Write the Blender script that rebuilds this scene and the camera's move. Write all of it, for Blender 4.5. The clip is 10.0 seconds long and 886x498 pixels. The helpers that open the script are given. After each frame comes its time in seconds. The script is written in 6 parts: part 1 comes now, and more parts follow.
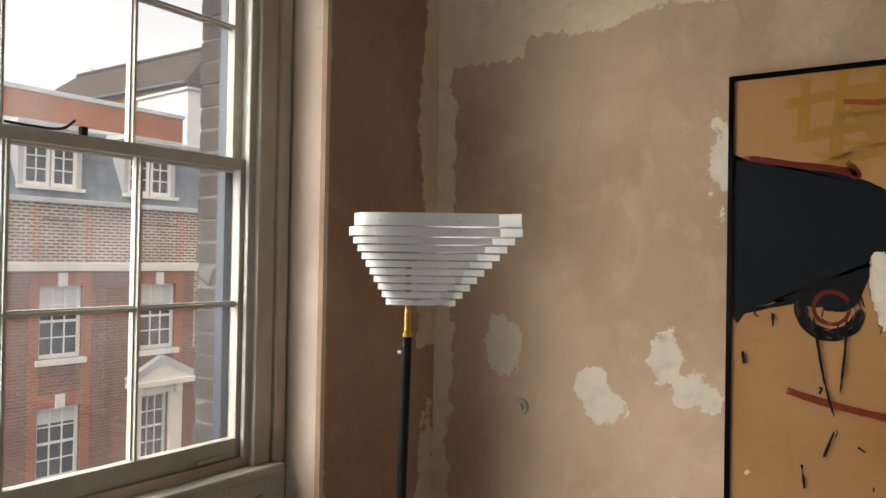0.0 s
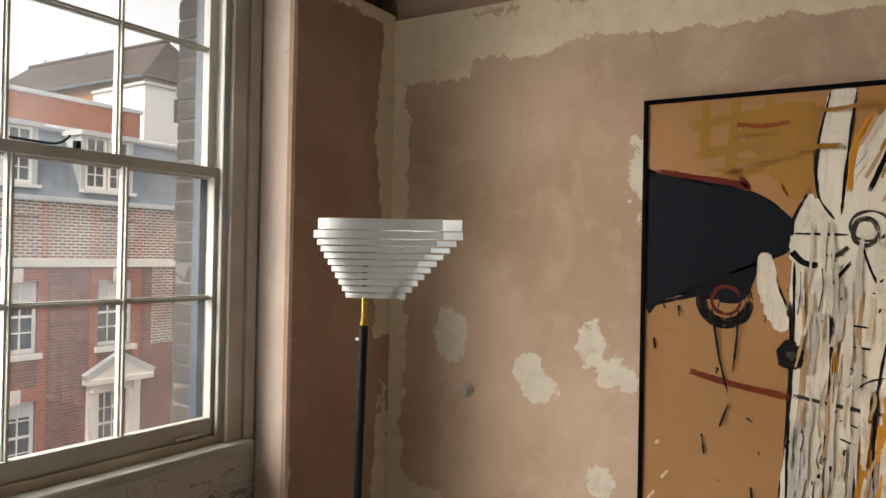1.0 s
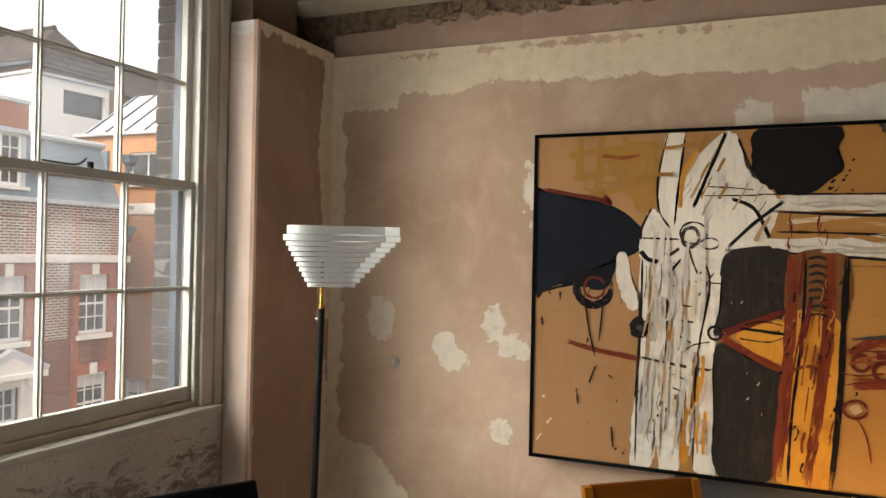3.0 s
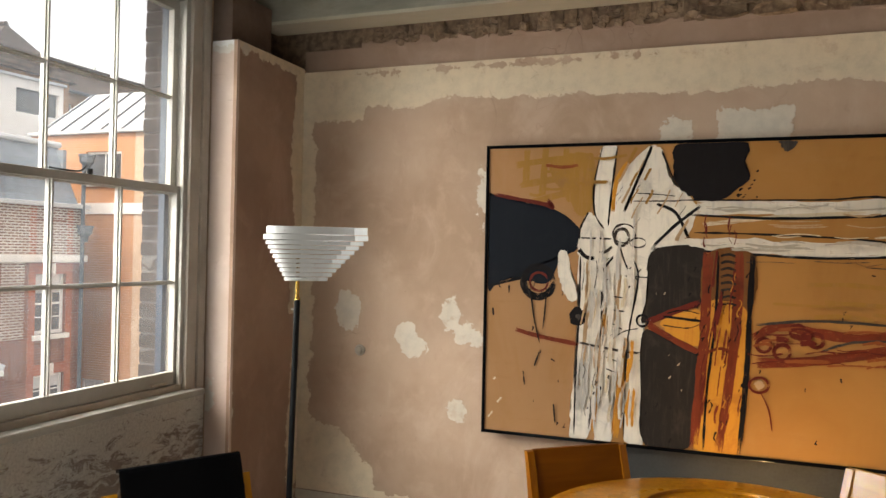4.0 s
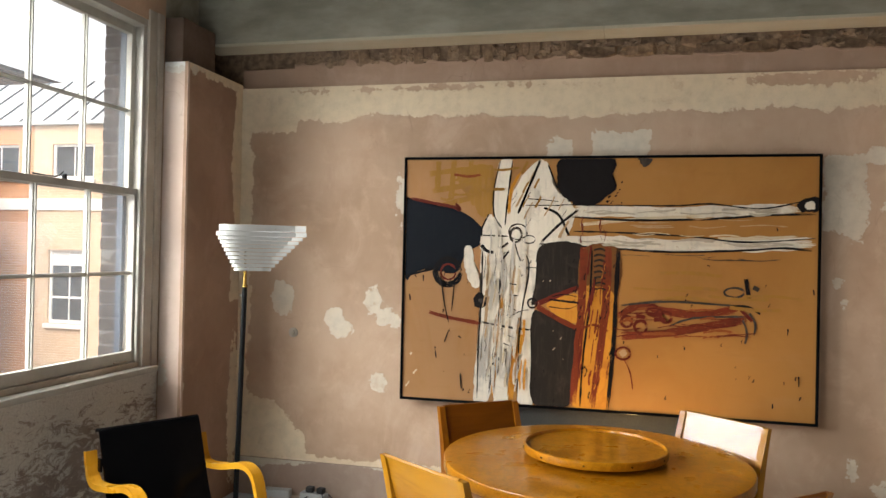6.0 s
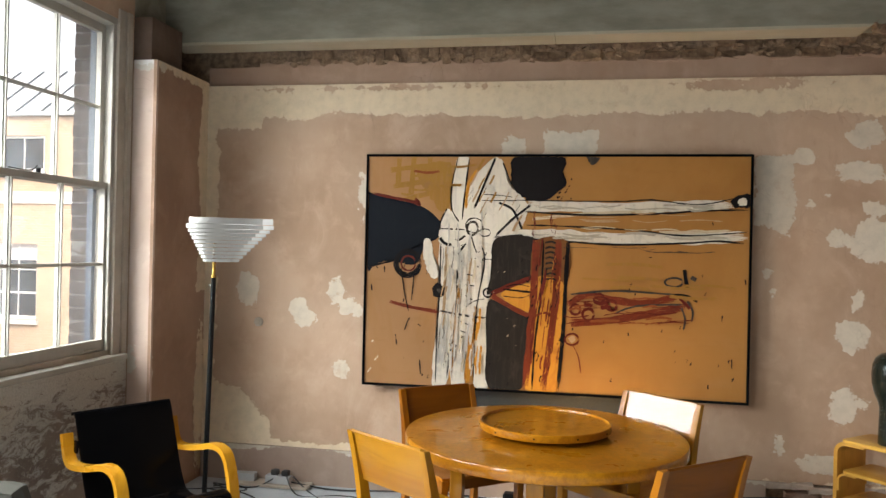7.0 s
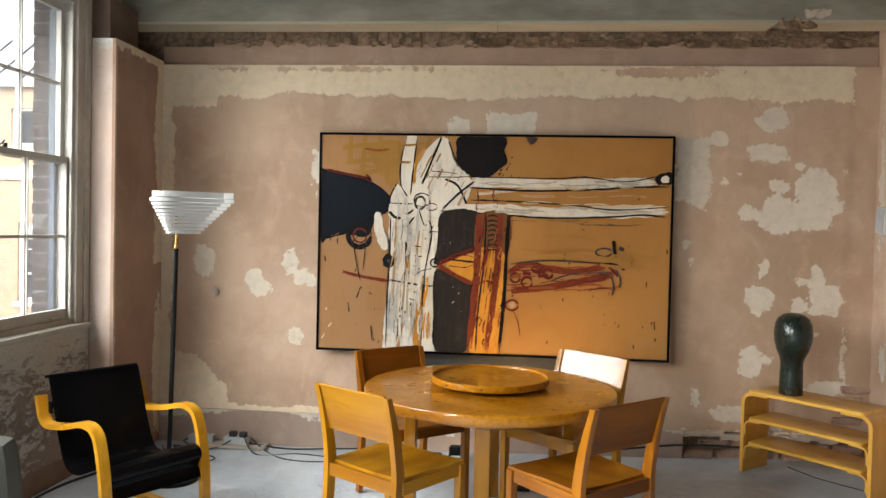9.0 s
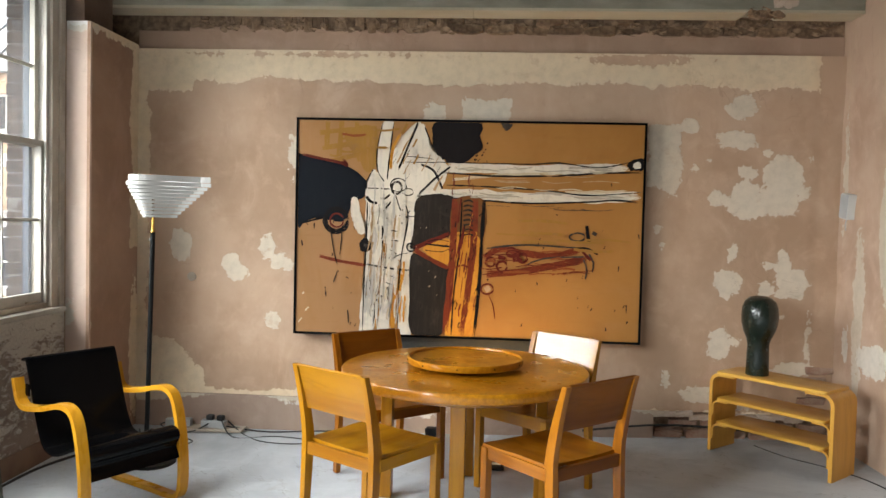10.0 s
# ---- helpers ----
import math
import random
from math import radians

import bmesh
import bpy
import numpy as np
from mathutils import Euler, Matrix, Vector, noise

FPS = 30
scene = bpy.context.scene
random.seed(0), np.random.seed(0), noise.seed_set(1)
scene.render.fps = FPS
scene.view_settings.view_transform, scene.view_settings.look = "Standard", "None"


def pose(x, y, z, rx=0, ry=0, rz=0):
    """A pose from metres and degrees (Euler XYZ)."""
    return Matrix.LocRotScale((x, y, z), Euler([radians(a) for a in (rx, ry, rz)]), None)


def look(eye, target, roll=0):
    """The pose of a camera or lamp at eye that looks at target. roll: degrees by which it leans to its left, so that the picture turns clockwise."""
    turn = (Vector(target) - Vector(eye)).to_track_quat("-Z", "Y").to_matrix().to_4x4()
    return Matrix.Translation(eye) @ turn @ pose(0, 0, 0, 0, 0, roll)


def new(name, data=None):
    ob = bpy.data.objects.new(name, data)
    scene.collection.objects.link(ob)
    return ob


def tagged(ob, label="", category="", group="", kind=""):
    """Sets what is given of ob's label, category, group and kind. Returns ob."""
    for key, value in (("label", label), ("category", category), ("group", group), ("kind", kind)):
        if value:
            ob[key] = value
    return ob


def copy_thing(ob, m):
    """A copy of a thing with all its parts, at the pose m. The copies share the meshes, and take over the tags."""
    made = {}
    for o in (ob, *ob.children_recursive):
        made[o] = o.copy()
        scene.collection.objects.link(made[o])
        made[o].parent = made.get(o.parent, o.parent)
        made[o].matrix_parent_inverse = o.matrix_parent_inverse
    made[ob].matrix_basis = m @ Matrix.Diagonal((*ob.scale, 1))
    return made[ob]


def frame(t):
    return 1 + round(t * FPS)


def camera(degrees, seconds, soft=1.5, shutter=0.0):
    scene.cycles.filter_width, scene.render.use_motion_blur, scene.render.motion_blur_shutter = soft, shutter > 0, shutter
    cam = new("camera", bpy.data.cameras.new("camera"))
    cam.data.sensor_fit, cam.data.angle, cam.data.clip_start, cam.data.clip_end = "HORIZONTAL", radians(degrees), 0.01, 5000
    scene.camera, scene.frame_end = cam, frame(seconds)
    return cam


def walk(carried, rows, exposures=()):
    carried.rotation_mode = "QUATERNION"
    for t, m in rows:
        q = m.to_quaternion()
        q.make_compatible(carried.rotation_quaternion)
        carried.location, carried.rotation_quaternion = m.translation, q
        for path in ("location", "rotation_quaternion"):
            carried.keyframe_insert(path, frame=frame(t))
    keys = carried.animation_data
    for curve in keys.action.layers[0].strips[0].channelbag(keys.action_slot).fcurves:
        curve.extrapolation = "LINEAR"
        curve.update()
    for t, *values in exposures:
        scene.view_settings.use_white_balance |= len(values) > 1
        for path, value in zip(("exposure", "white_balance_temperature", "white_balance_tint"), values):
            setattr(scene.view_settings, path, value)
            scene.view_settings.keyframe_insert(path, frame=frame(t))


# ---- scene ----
cam = camera(60.0, 10.0)
PATH = [
    (0, (0.083, 0.117, 1.582), (-1.043, 1.769, 1.607), 1.0),
    (0.5, (0.188, -0.005, 1.579), (-0.901, 1.672, 1.607), 1.1),
    (1, (0.287, -0.139, 1.592), (-0.752, 1.57, 1.609), 1.1),
    (1.5, (0.336, -0.3, 1.592), (-0.638, 1.447, 1.612), 1.0),
    (2, (0.382, -0.488, 1.6), (-0.527, 1.293, 1.613), 1.0),
    (2.5, (0.445, -0.665, 1.603), (-0.409, 1.143, 1.613), 1.1),
    (4, (0.663, -1.233, 1.588), (-0.039, 0.639, 1.602), 1.2),
    (4.5, (0.741, -1.426, 1.583), (0.089, 0.465, 1.597), 1.2),
    (5, (0.785, -1.608, 1.584), (0.192, 0.302, 1.595), 1.2),
    (5.5, (0.794, -1.786, 1.576), (0.264, 0.143, 1.59), 1.2),
    (7, (0.842, -2.181, 1.549), (0.485, -0.213, 1.552), 1.3),
    (7.5, (0.82, -2.298, 1.535), (0.515, -0.321, 1.526), 1.3),
    (8, (0.787, -2.403, 1.517), (0.531, -0.42, 1.498), 1.3),
    (8.5, (0.786, -2.486, 1.517), (0.568, -0.498, 1.481), 1.3),
    (9, (0.794, -2.534, 1.513), (0.611, -0.543, 1.463), 1.3),
    (9.5, (0.799, -2.564, 1.495), (0.649, -0.571, 1.434), 1.3),
    (10, (0.799, -2.596, 1.485), (0.679, -0.601, 1.408), 1.4),
]
SKY, SUN, WINDOW_POWER, SPOT_POWER = 0.115, 0.45, 64.0, 12.5
WINDOWS_BEHIND = (-0.35, -3.2)
WALL_Y, SIDE_X, APRON_X, CEILING_Z, SOUTH_Y = 2.603, 3.09, -1.80, 3.20, -4.9
EXPOSURE = 1.89
walk(cam, [(t, look(eye, target, roll)) for t, eye, target, roll in PATH], [(0.0, EXPOSURE - 0.45, 7500, 14), (1.5, EXPOSURE - 0.38, 7500, 14), (4.5, EXPOSURE - 0.12, 7400, 14), (7.5, EXPOSURE + 0.07, 6950, 12), (10.0, EXPOSURE + 0.1, 6950, 12)])

# ---- world, sun, large lights ----
world = bpy.data.worlds.new("overcast_sky")
scene.world = world
world.use_nodes = True
wn = world.node_tree
wn.nodes.clear()
sky = wn.nodes.new("ShaderNodeTexSky")
sky.sky_type, sky.sun_disc = "NISHITA", False
sky.sun_elevation, sky.sun_rotation = radians(47), radians(185)
sky.air_density, sky.dust_density, sky.ozone_density = 1.0, 4.0, 1.0
grey = wn.nodes.new("ShaderNodeHueSaturation")
grey.inputs["Saturation"].default_value = 0.30
back = wn.nodes.new("ShaderNodeBackground")
back.inputs["Strength"].default_value = SKY
wout = wn.nodes.new("ShaderNodeOutputWorld")
wn.links.new(sky.outputs[0], grey.inputs["Color"])
wn.links.new(grey.outputs[0], back.inputs["Color"])
wn.links.new(back.outputs[0], wout.inputs["Surface"])

sun = new("sun", bpy.data.lights.new("sun", "SUN"))
sun.data.energy, sun.data.angle, sun.data.color = SUN, radians(36), (1.0, 0.97, 0.92)
sun.matrix_world = look((-2, -22, 24), (0, 0, 0))


def window_fill_lamp(name, eye, target, power, spread=140):
    """Unseen area lamp that stands in for sky light at a window."""
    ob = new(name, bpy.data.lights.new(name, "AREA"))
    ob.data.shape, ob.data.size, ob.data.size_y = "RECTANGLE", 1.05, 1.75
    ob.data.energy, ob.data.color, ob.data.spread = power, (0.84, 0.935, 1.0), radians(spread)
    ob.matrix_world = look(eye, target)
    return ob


# added lamp hidden outside the visible window, to brighten wall, pier and chair back
window_fill_lamp("window_fill_lamp", (-2.50, 0.72, 2.05), (0.05, 2.00, 0.55), 12.5, 96)
# assumed openings out of view; the farther lamp is strengthened for the far corner
for light_y, share in zip(WINDOWS_BEHIND, (0.42, 1.75)):
    window_fill_lamp("window_fill_lamp", (-1.88, light_y, 1.80), (0.2, light_y, -0.3), WINDOW_POWER * share)


# ---- materials ----
class Nodes:
    """Short names for the nodes of one material."""

    def __init__(self, name):
        self.m = bpy.data.materials.new(name)
        self.m.use_nodes = True
        self.t = self.m.node_tree
        self.t.nodes.clear()
        self.out = self.t.nodes.new("ShaderNodeOutputMaterial")
        self.b = self.t.nodes.new("ShaderNodeBsdfPrincipled")
        self.t.links.new(self.b.outputs[0], self.out.inputs["Surface"])
        self.co = self.t.nodes.new("ShaderNodeTexCoord").outputs["Object"]

    def put(self, socket, value):
        if isinstance(value, bpy.types.NodeSocket):
            self.t.links.new(value, socket)
        else:
            socket.default_value = value

    def rgb(self, c):
        return (*c, 1.0) if not isinstance(c, bpy.types.NodeSocket) and len(c) == 3 else c

    def scaled(self, v, s):
        n = self.t.nodes.new("ShaderNodeMapping")
        self.put(n.inputs["Vector"], v)
        n.inputs["Scale"].default_value = s
        return n.outputs[0]

    def noise(self, scale, detail=4, rough=0.55, vec=None, dist=0.0):
        n = self.t.nodes.new("ShaderNodeTexNoise")
        self.put(n.inputs["Vector"], vec or self.co)
        n.inputs["Scale"].default_value, n.inputs["Detail"].default_value = scale, detail
        n.inputs["Roughness"].default_value, n.inputs["Distortion"].default_value = rough, dist
        return n.outputs[0]

    def cells(self, scale, vec=None):
        n = self.t.nodes.new("ShaderNodeTexVoronoi")
        self.put(n.inputs["Vector"], vec or self.co)
        n.inputs["Scale"].default_value = scale
        return n.outputs["Distance"]

    def calc(self, op, a, b=0.0):
        n = self.t.nodes.new("ShaderNodeMath")
        n.operation = op
        self.put(n.inputs[0], a)
        self.put(n.inputs[1], b)
        return n.outputs[0]

    def step(self, v, a, b, c=0.0, d=1.0):
        n = self.t.nodes.new("ShaderNodeMapRange")
        n.interpolation_type = "SMOOTHSTEP"
        for i, x in enumerate((v, a, b, c, d)):
            self.put(n.inputs[i], x)
        return n.outputs[0]

    def mix(self, f, a, b):
        n = self.t.nodes.new("ShaderNodeMix")
        n.data_type = "RGBA"
        self.put(n.inputs[0], f)
        self.put(n.inputs[6], self.rgb(a))
        self.put(n.inputs[7], self.rgb(b))
        return n.outputs[2]

    def attr(self, name):
        n = self.t.nodes.new("ShaderNodeAttribute")
        n.attribute_name = name
        return n.outputs["Fac"]

    def random(self):
        return self.t.nodes.new("ShaderNodeObjectInfo").outputs["Random"]

    def bump(self, height, strength=0.3, distance=0.003):
        n = self.t.nodes.new("ShaderNodeBump")
        n.inputs["Strength"].default_value, n.inputs["Distance"].default_value = strength, distance
        self.put(n.inputs["Height"], height)
        self.put(self.b.inputs["Normal"], n.outputs[0])

    def done(self, colour, rough=0.6, metal=0.0, spec=0.5):
        self.put(self.b.inputs["Base Color"], self.rgb(colour))
        self.put(self.b.inputs["Roughness"], rough)
        self.b.inputs["Metallic"].default_value = metal
        self.b.inputs["Specular IOR Level"].default_value = spec
        return self.m


def surf(name, c1, c2, scale=3.0, rough=0.6, bump=0.15, fine=80.0, metal=0.0, spec=0.5, stretch=(1, 1, 1), vary=0.0, coat=0.0):
    """A plain surface with variation at two scales."""
    n = Nodes(name)
    v = n.scaled(n.co, stretch)
    big, small = n.noise(scale, 5, 0.6, v), n.noise(fine, 3, 0.6, v)
    f = n.calc("ADD", n.step(big, 0.3, 0.7, 0.0, 0.75), n.calc("MULTIPLY", small, 0.25))
    c = n.mix(f, c1, c2)
    if vary:
        c = n.mix(n.calc("MULTIPLY", n.random(), vary), c, tuple(x * 0.45 for x in c1))
    n.bump(n.calc("ADD", n.calc("MULTIPLY", big, 0.5), small), bump, 0.002)
    if coat:
        n.b.inputs["Coat Weight"].default_value, n.b.inputs["Coat Roughness"].default_value = coat, 0.12
    return n.done(c, n.step(small, 0.2, 0.8, rough * 0.85, min(1.0, rough * 1.15)), metal, spec)


def wood(name, c1, c2, stretch, rough=0.5, coat=0.55, mottle=0.0, haze=0.13, lacquer=1.55):
    """Lacquered birch: long soft grain and fine flecks along one axis."""
    n = Nodes(name)
    v = n.scaled(n.co, stretch)
    wide, grain, fleck = n.noise(3.0, 4, 0.6, v, 1.2), n.noise(22.0, 5, 0.65, v, 0.6), n.noise(7.0, 3, 0.5)
    c = n.mix(n.step(wide, 0.3, 0.72), c1, c2)
    c = n.mix(n.calc("MULTIPLY", n.step(grain, 0.45, 0.75), 0.35), c, tuple(x * 0.55 for x in c2))
    c = n.mix(n.calc("MULTIPLY", n.step(fleck, 0.55, 0.8), 0.3), c, tuple(x * 0.6 for x in c1))
    if mottle:
        burr = n.noise(26.0, 5, 0.7, n.scaled(n.co, (1, 0.7, 1)), 1.5)
        c = n.mix(n.calc("MULTIPLY", n.step(burr, 0.42, 0.62), mottle), c, tuple(x * 0.42 for x in c2))
    n.bump(grain, 0.06, 0.001)
    n.b.inputs["Coat Weight"].default_value, n.b.inputs["Coat Roughness"].default_value, n.b.inputs["Coat IOR"].default_value = coat, haze, lacquer
    return n.done(c, n.step(fleck, 0.2, 0.8, rough * 0.8, rough * 1.3), 0.0, 0.12)


PINK, PINK_DEEP, CREAM, WHITE = (0.520, 0.362, 0.252), (0.41, 0.268, 0.175), (0.73, 0.59, 0.415), (0.66, 0.57, 0.455)


def plaster(name, pink=PINK, deep=PINK_DEEP, cream=CREAM, white=WHITE, patched=True):
    """Old pink plaster with skims of cream and white filler, whose edges follow the fields cream and white."""
    n = Nodes(name)
    big, mid, edge, fine = n.noise(1.3, 5, 0.6), n.noise(6.0, 7, 0.65, None, 0.4), n.noise(17.0, 6, 0.7), n.noise(150.0, 3, 0.6)
    c = n.mix(n.step(big, 0.36, 0.66), pink, deep)
    c = n.mix(n.calc("MULTIPLY", n.step(mid, 0.5, 0.72), 0.28), c, tuple(min(1, x * 1.25 + 0.03) for x in pink))
    c = n.mix(n.calc("MULTIPLY", n.step(n.noise(3.2, 6, 0.7, n.scaled(n.co, (1, 1, 0.35))), 0.55, 0.75), 0.22), c, (0.33, 0.20, 0.14))
    haze = n.noise(2.4, 7, 0.72, n.scaled(n.co, (1, 1, 0.55)), 1.0)
    c = n.mix(n.calc("MULTIPLY", n.step(haze, 0.50, 0.72), 0.38), c, tuple(min(1, x * 1.12 + 0.07) for x in pink))
    rub = n.noise(11.0, 8, 0.78, n.scaled(n.co, (1, 1, 0.4)), 0.7)
    c = n.mix(n.calc("MULTIPLY", n.step(rub, 0.56, 0.70), 0.26), c, tuple(x * 0.78 for x in deep))
    wander = n.calc("ADD", n.calc("MULTIPLY", n.calc("SUBTRACT", mid, 0.5), 0.10), n.calc("MULTIPLY", n.calc("SUBTRACT", edge, 0.5), 0.10))
    height = n.calc("ADD", n.calc("MULTIPLY", mid, 0.5), n.calc("MULTIPLY", fine, 0.25))
    if patched:
        for field, tone in (("cream", cream), ("white", white)):
            f = n.step(n.calc("ADD", n.attr(field), wander), -0.004, 0.003, 1.0, 0.0)
            f = n.calc("MULTIPLY", f, n.step(n.noise(9.0, 6, 0.75), 0.30, 0.42, 0.55, 1.0))
            c = n.mix(f, c, n.mix(n.step(edge, 0.35, 0.75), tone, tuple(x * 0.86 for x in tone)))
            height = n.calc("ADD", height, n.calc("MULTIPLY", f, 0.8))
    spots = n.step(n.cells(5.0), 0.0, 0.022, 1.0, 0.0)
    c = n.mix(n.calc("MULTIPLY", spots, 0.6), c, (0.10, 0.06, 0.04))
    scratch = n.step(n.calc("ABSOLUTE", n.calc("SUBTRACT", n.noise(2.2, 3, 0.5, None, 1.5), 0.5)), 0.0, 0.0035, 1.0, 0.0)
    scratch = n.calc("MULTIPLY", scratch, n.step(n.noise(1.7, 2), 0.52, 0.62))
    c = n.mix(n.calc("MULTIPLY", scratch, 0.18), c, (0.25, 0.14, 0.09))
    n.bump(n.calc("SUBTRACT", height, scratch), 0.45, 0.004)
    return n.done(c, n.step(mid, 0.3, 0.7, 0.75, 0.95), 0.0, 0.25)


def scraped(name):
    """Brown stained plaster with slanting scrapes of grey-cream paint that thicken upwards."""
    n = Nodes(name)
    turned = n.t.nodes.new("ShaderNodeMapping")
    n.put(turned.inputs["Vector"], n.co)
    turned.inputs["Rotation"].default_value, turned.inputs["Scale"].default_value = (radians(58), 0, 0), (1, 0.62, 1.25)
    strokes, cloud, fine = n.noise(15.0, 10, 0.78, turned.outputs[0], 1.3), n.noise(3.4, 6, 0.65), n.noise(90.0, 4, 0.6)
    c = n.mix(n.step(cloud, 0.35, 0.65), (0.30, 0.235, 0.19), (0.21, 0.155, 0.125))
    f = n.calc("ADD", n.calc("SUBTRACT", strokes, 0.48), n.calc("MULTIPLY", n.calc("SUBTRACT", cloud, 0.5), 0.35))
    f = n.calc("SUBTRACT", f, n.calc("MULTIPLY", n.attr("cream"), 0.55))
    f = n.step(f, -0.05, 0.05)
    c = n.mix(f, c, n.mix(n.step(fine, 0.35, 0.7), (0.60, 0.555, 0.485), (0.48, 0.435, 0.37)))
    n.bump(n.calc("ADD", f, n.calc("MULTIPLY", fine, 0.4)), 0.5, 0.004)
    return n.done(c, 0.85, 0.0, 0.25)


def concrete(name):
    """Old screed: pale dust over grey, trowel clouds, scuffs and a few hairline cracks."""
    n = Nodes(name)
    big, mid, fine = n.noise(0.9, 6, 0.65, None, 0.6), n.noise(5.0, 7, 0.7, n.scaled(n.co, (0.6, 1.3, 1)), 0.8), n.noise(60.0, 5, 0.7)
    c = n.mix(n.step(big, 0.35, 0.65), (0.37, 0.405, 0.435), (0.53, 0.57, 0.60))
    c = n.mix(n.calc("MULTIPLY", n.step(mid, 0.48, 0.68), 0.45), c, (0.62, 0.655, 0.68))
    c = n.mix(n.calc("MULTIPLY", n.step(n.noise(2.6, 6, 0.75, None, 1.2), 0.56, 0.70), 0.40), c, (0.30, 0.28, 0.26))
    c = n.mix(n.calc("MULTIPLY", n.step(fine, 0.55, 0.75), 0.22), c, (0.30, 0.30, 0.30))
    crack = n.step(n.calc("ABSOLUTE", n.calc("SUBTRACT", n.noise(0.8, 6, 0.6, None, 0.8), 0.5)), 0.0, 0.0016, 1.0, 0.0)
    c = n.mix(n.calc("MULTIPLY", crack, 0.6), c, (0.13, 0.12, 0.11))
    specks = n.step(n.cells(7.0), 0.0, 0.030, 1.0, 0.0)
    c = n.mix(n.calc("MULTIPLY", specks, 0.6), c, (0.12, 0.10, 0.09))
    n.bump(n.calc("SUBTRACT", n.calc("ADD", n.calc("MULTIPLY", mid, 0.6), n.calc("MULTIPLY", fine, 0.4)), crack), 0.35, 0.003)
    return n.done(c, n.step(mid, 0.3, 0.7, 0.38, 0.68), 0.0, 0.45)


def bricks(name, c1, c2, mortar, joint=0.012, wide=0.225, high=0.075):
    """Brickwork too far off for single bricks; courses in the local x and z."""
    n = Nodes(name)
    t = n.t.nodes.new("ShaderNodeSeparateXYZ")
    n.put(t.inputs[0], n.co)
    u = n.t.nodes.new("ShaderNodeCombineXYZ")
    n.put(u.inputs[0], n.calc("ADD", t.outputs[0], t.outputs[1]))
    n.put(u.inputs[1], t.outputs[2])
    k = n.t.nodes.new("ShaderNodeTexBrick")
    n.put(k.inputs["Vector"], u.outputs[0])
    k.inputs["Color1"].default_value, k.inputs["Color2"].default_value, k.inputs["Mortar"].default_value = (*c1, 1), (*c2, 1), (*mortar, 1)
    for key, value in (("Scale", 1.0), ("Mortar Size", joint), ("Brick Width", wide), ("Row Height", high), ("Mortar Smooth", 0.1)):
        k.inputs[key].default_value = value
    c = n.mix(n.calc("MULTIPLY", n.step(n.noise(0.6, 5, 0.6), 0.35, 0.7), 0.45), k.outputs["Color"], tuple(x * 0.7 for x in c2))
    c = n.mix(n.calc("MULTIPLY", n.step(n.noise(7.0, 3), 0.5, 0.7), 0.3), c, tuple(min(1, x * 1.4) for x in c1))
    n.bump(n.calc("SUBTRACT", 1.0, k.outputs["Fac"]), 0.4, 0.01)
    return n.done(c, 0.9, 0.0, 0.2)


def glass_mat(name):
    """Window glass with a faint translucent veil, put in for reflected haze on the panes."""
    n = Nodes(name)
    n.b.inputs["Transmission Weight"].default_value, n.b.inputs["IOR"].default_value = 1.0, 1.45
    veil = n.t.nodes.new("ShaderNodeBsdfTranslucent")
    veil.inputs["Color"].default_value = (0.78, 0.84, 0.90, 1.0)
    blend = n.t.nodes.new("ShaderNodeMixShader")
    n.put(blend.inputs[0], n.step(n.noise(2.5, 5, 0.65), 0.3, 0.75, 0.011, 0.024))
    n.t.links.new(n.b.outputs[0], blend.inputs[1])
    n.t.links.new(veil.outputs[0], blend.inputs[2])
    n.t.links.new(blend.outputs[0], n.out.inputs["Surface"])
    return n.done((0.97, 0.985, 0.98), 0.0)


M_WALL = plaster("patched_plaster")
M_PIER_SHADE = plaster("pier_shade_plaster", (0.43, 0.275, 0.19), (0.33, 0.20, 0.135))
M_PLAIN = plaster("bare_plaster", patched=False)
M_STRIP = plaster("ceiling_line_plaster", (0.42, 0.285, 0.205), (0.33, 0.21, 0.145), patched=False)
M_RIGHT = plaster("side_wall_plaster", (0.52, 0.37, 0.27), (0.40, 0.26, 0.18), (0.56, 0.47, 0.37), (0.62, 0.56, 0.48))
M_APRON = scraped("scraped_paint_plaster")
M_SKIRT = plaster("skirting_render", (0.38, 0.285, 0.225), (0.30, 0.21, 0.165), (0.55, 0.48, 0.38), (0.62, 0.57, 0.50))
M_FLOOR = concrete("dusty_concrete")
M_BEAM = surf("grey_green_painted_beam", (0.19, 0.178, 0.132), (0.36, 0.335, 0.262), 7.0, 0.75, 0.9, 46, stretch=(0.35, 1, 1))
M_BACK = surf("dark_unseen_wall", (0.15, 0.135, 0.12), (0.20, 0.185, 0.165), 3.0, 0.9, 0.6, 30)
M_BLOCK = surf("brown_shade_plaster", (0.10, 0.062, 0.042), (0.17, 0.11, 0.078), 6.0, 0.9, 0.6, 40)
M_CRUMB = surf("pale_footing_mortar", (0.42, 0.33, 0.26), (0.58, 0.48, 0.39), 11.0, 0.95, 1.0, 60)
M_SOFFIT = surf("pale_beam_soffit", (0.42, 0.36, 0.26), (0.55, 0.48, 0.36), 3.0, 0.8, 0.4, 30, stretch=(0.3, 1, 1))
M_CEIL = surf("dark_unseen_ceiling", (0.14, 0.12, 0.10), (0.10, 0.085, 0.07), 2.0, 0.85)
M_ROUGH = surf("rough_old_brick", (0.13, 0.075, 0.042), (0.40, 0.265, 0.16), 26.0, 0.95, 1.6, 110, vary=0.6)
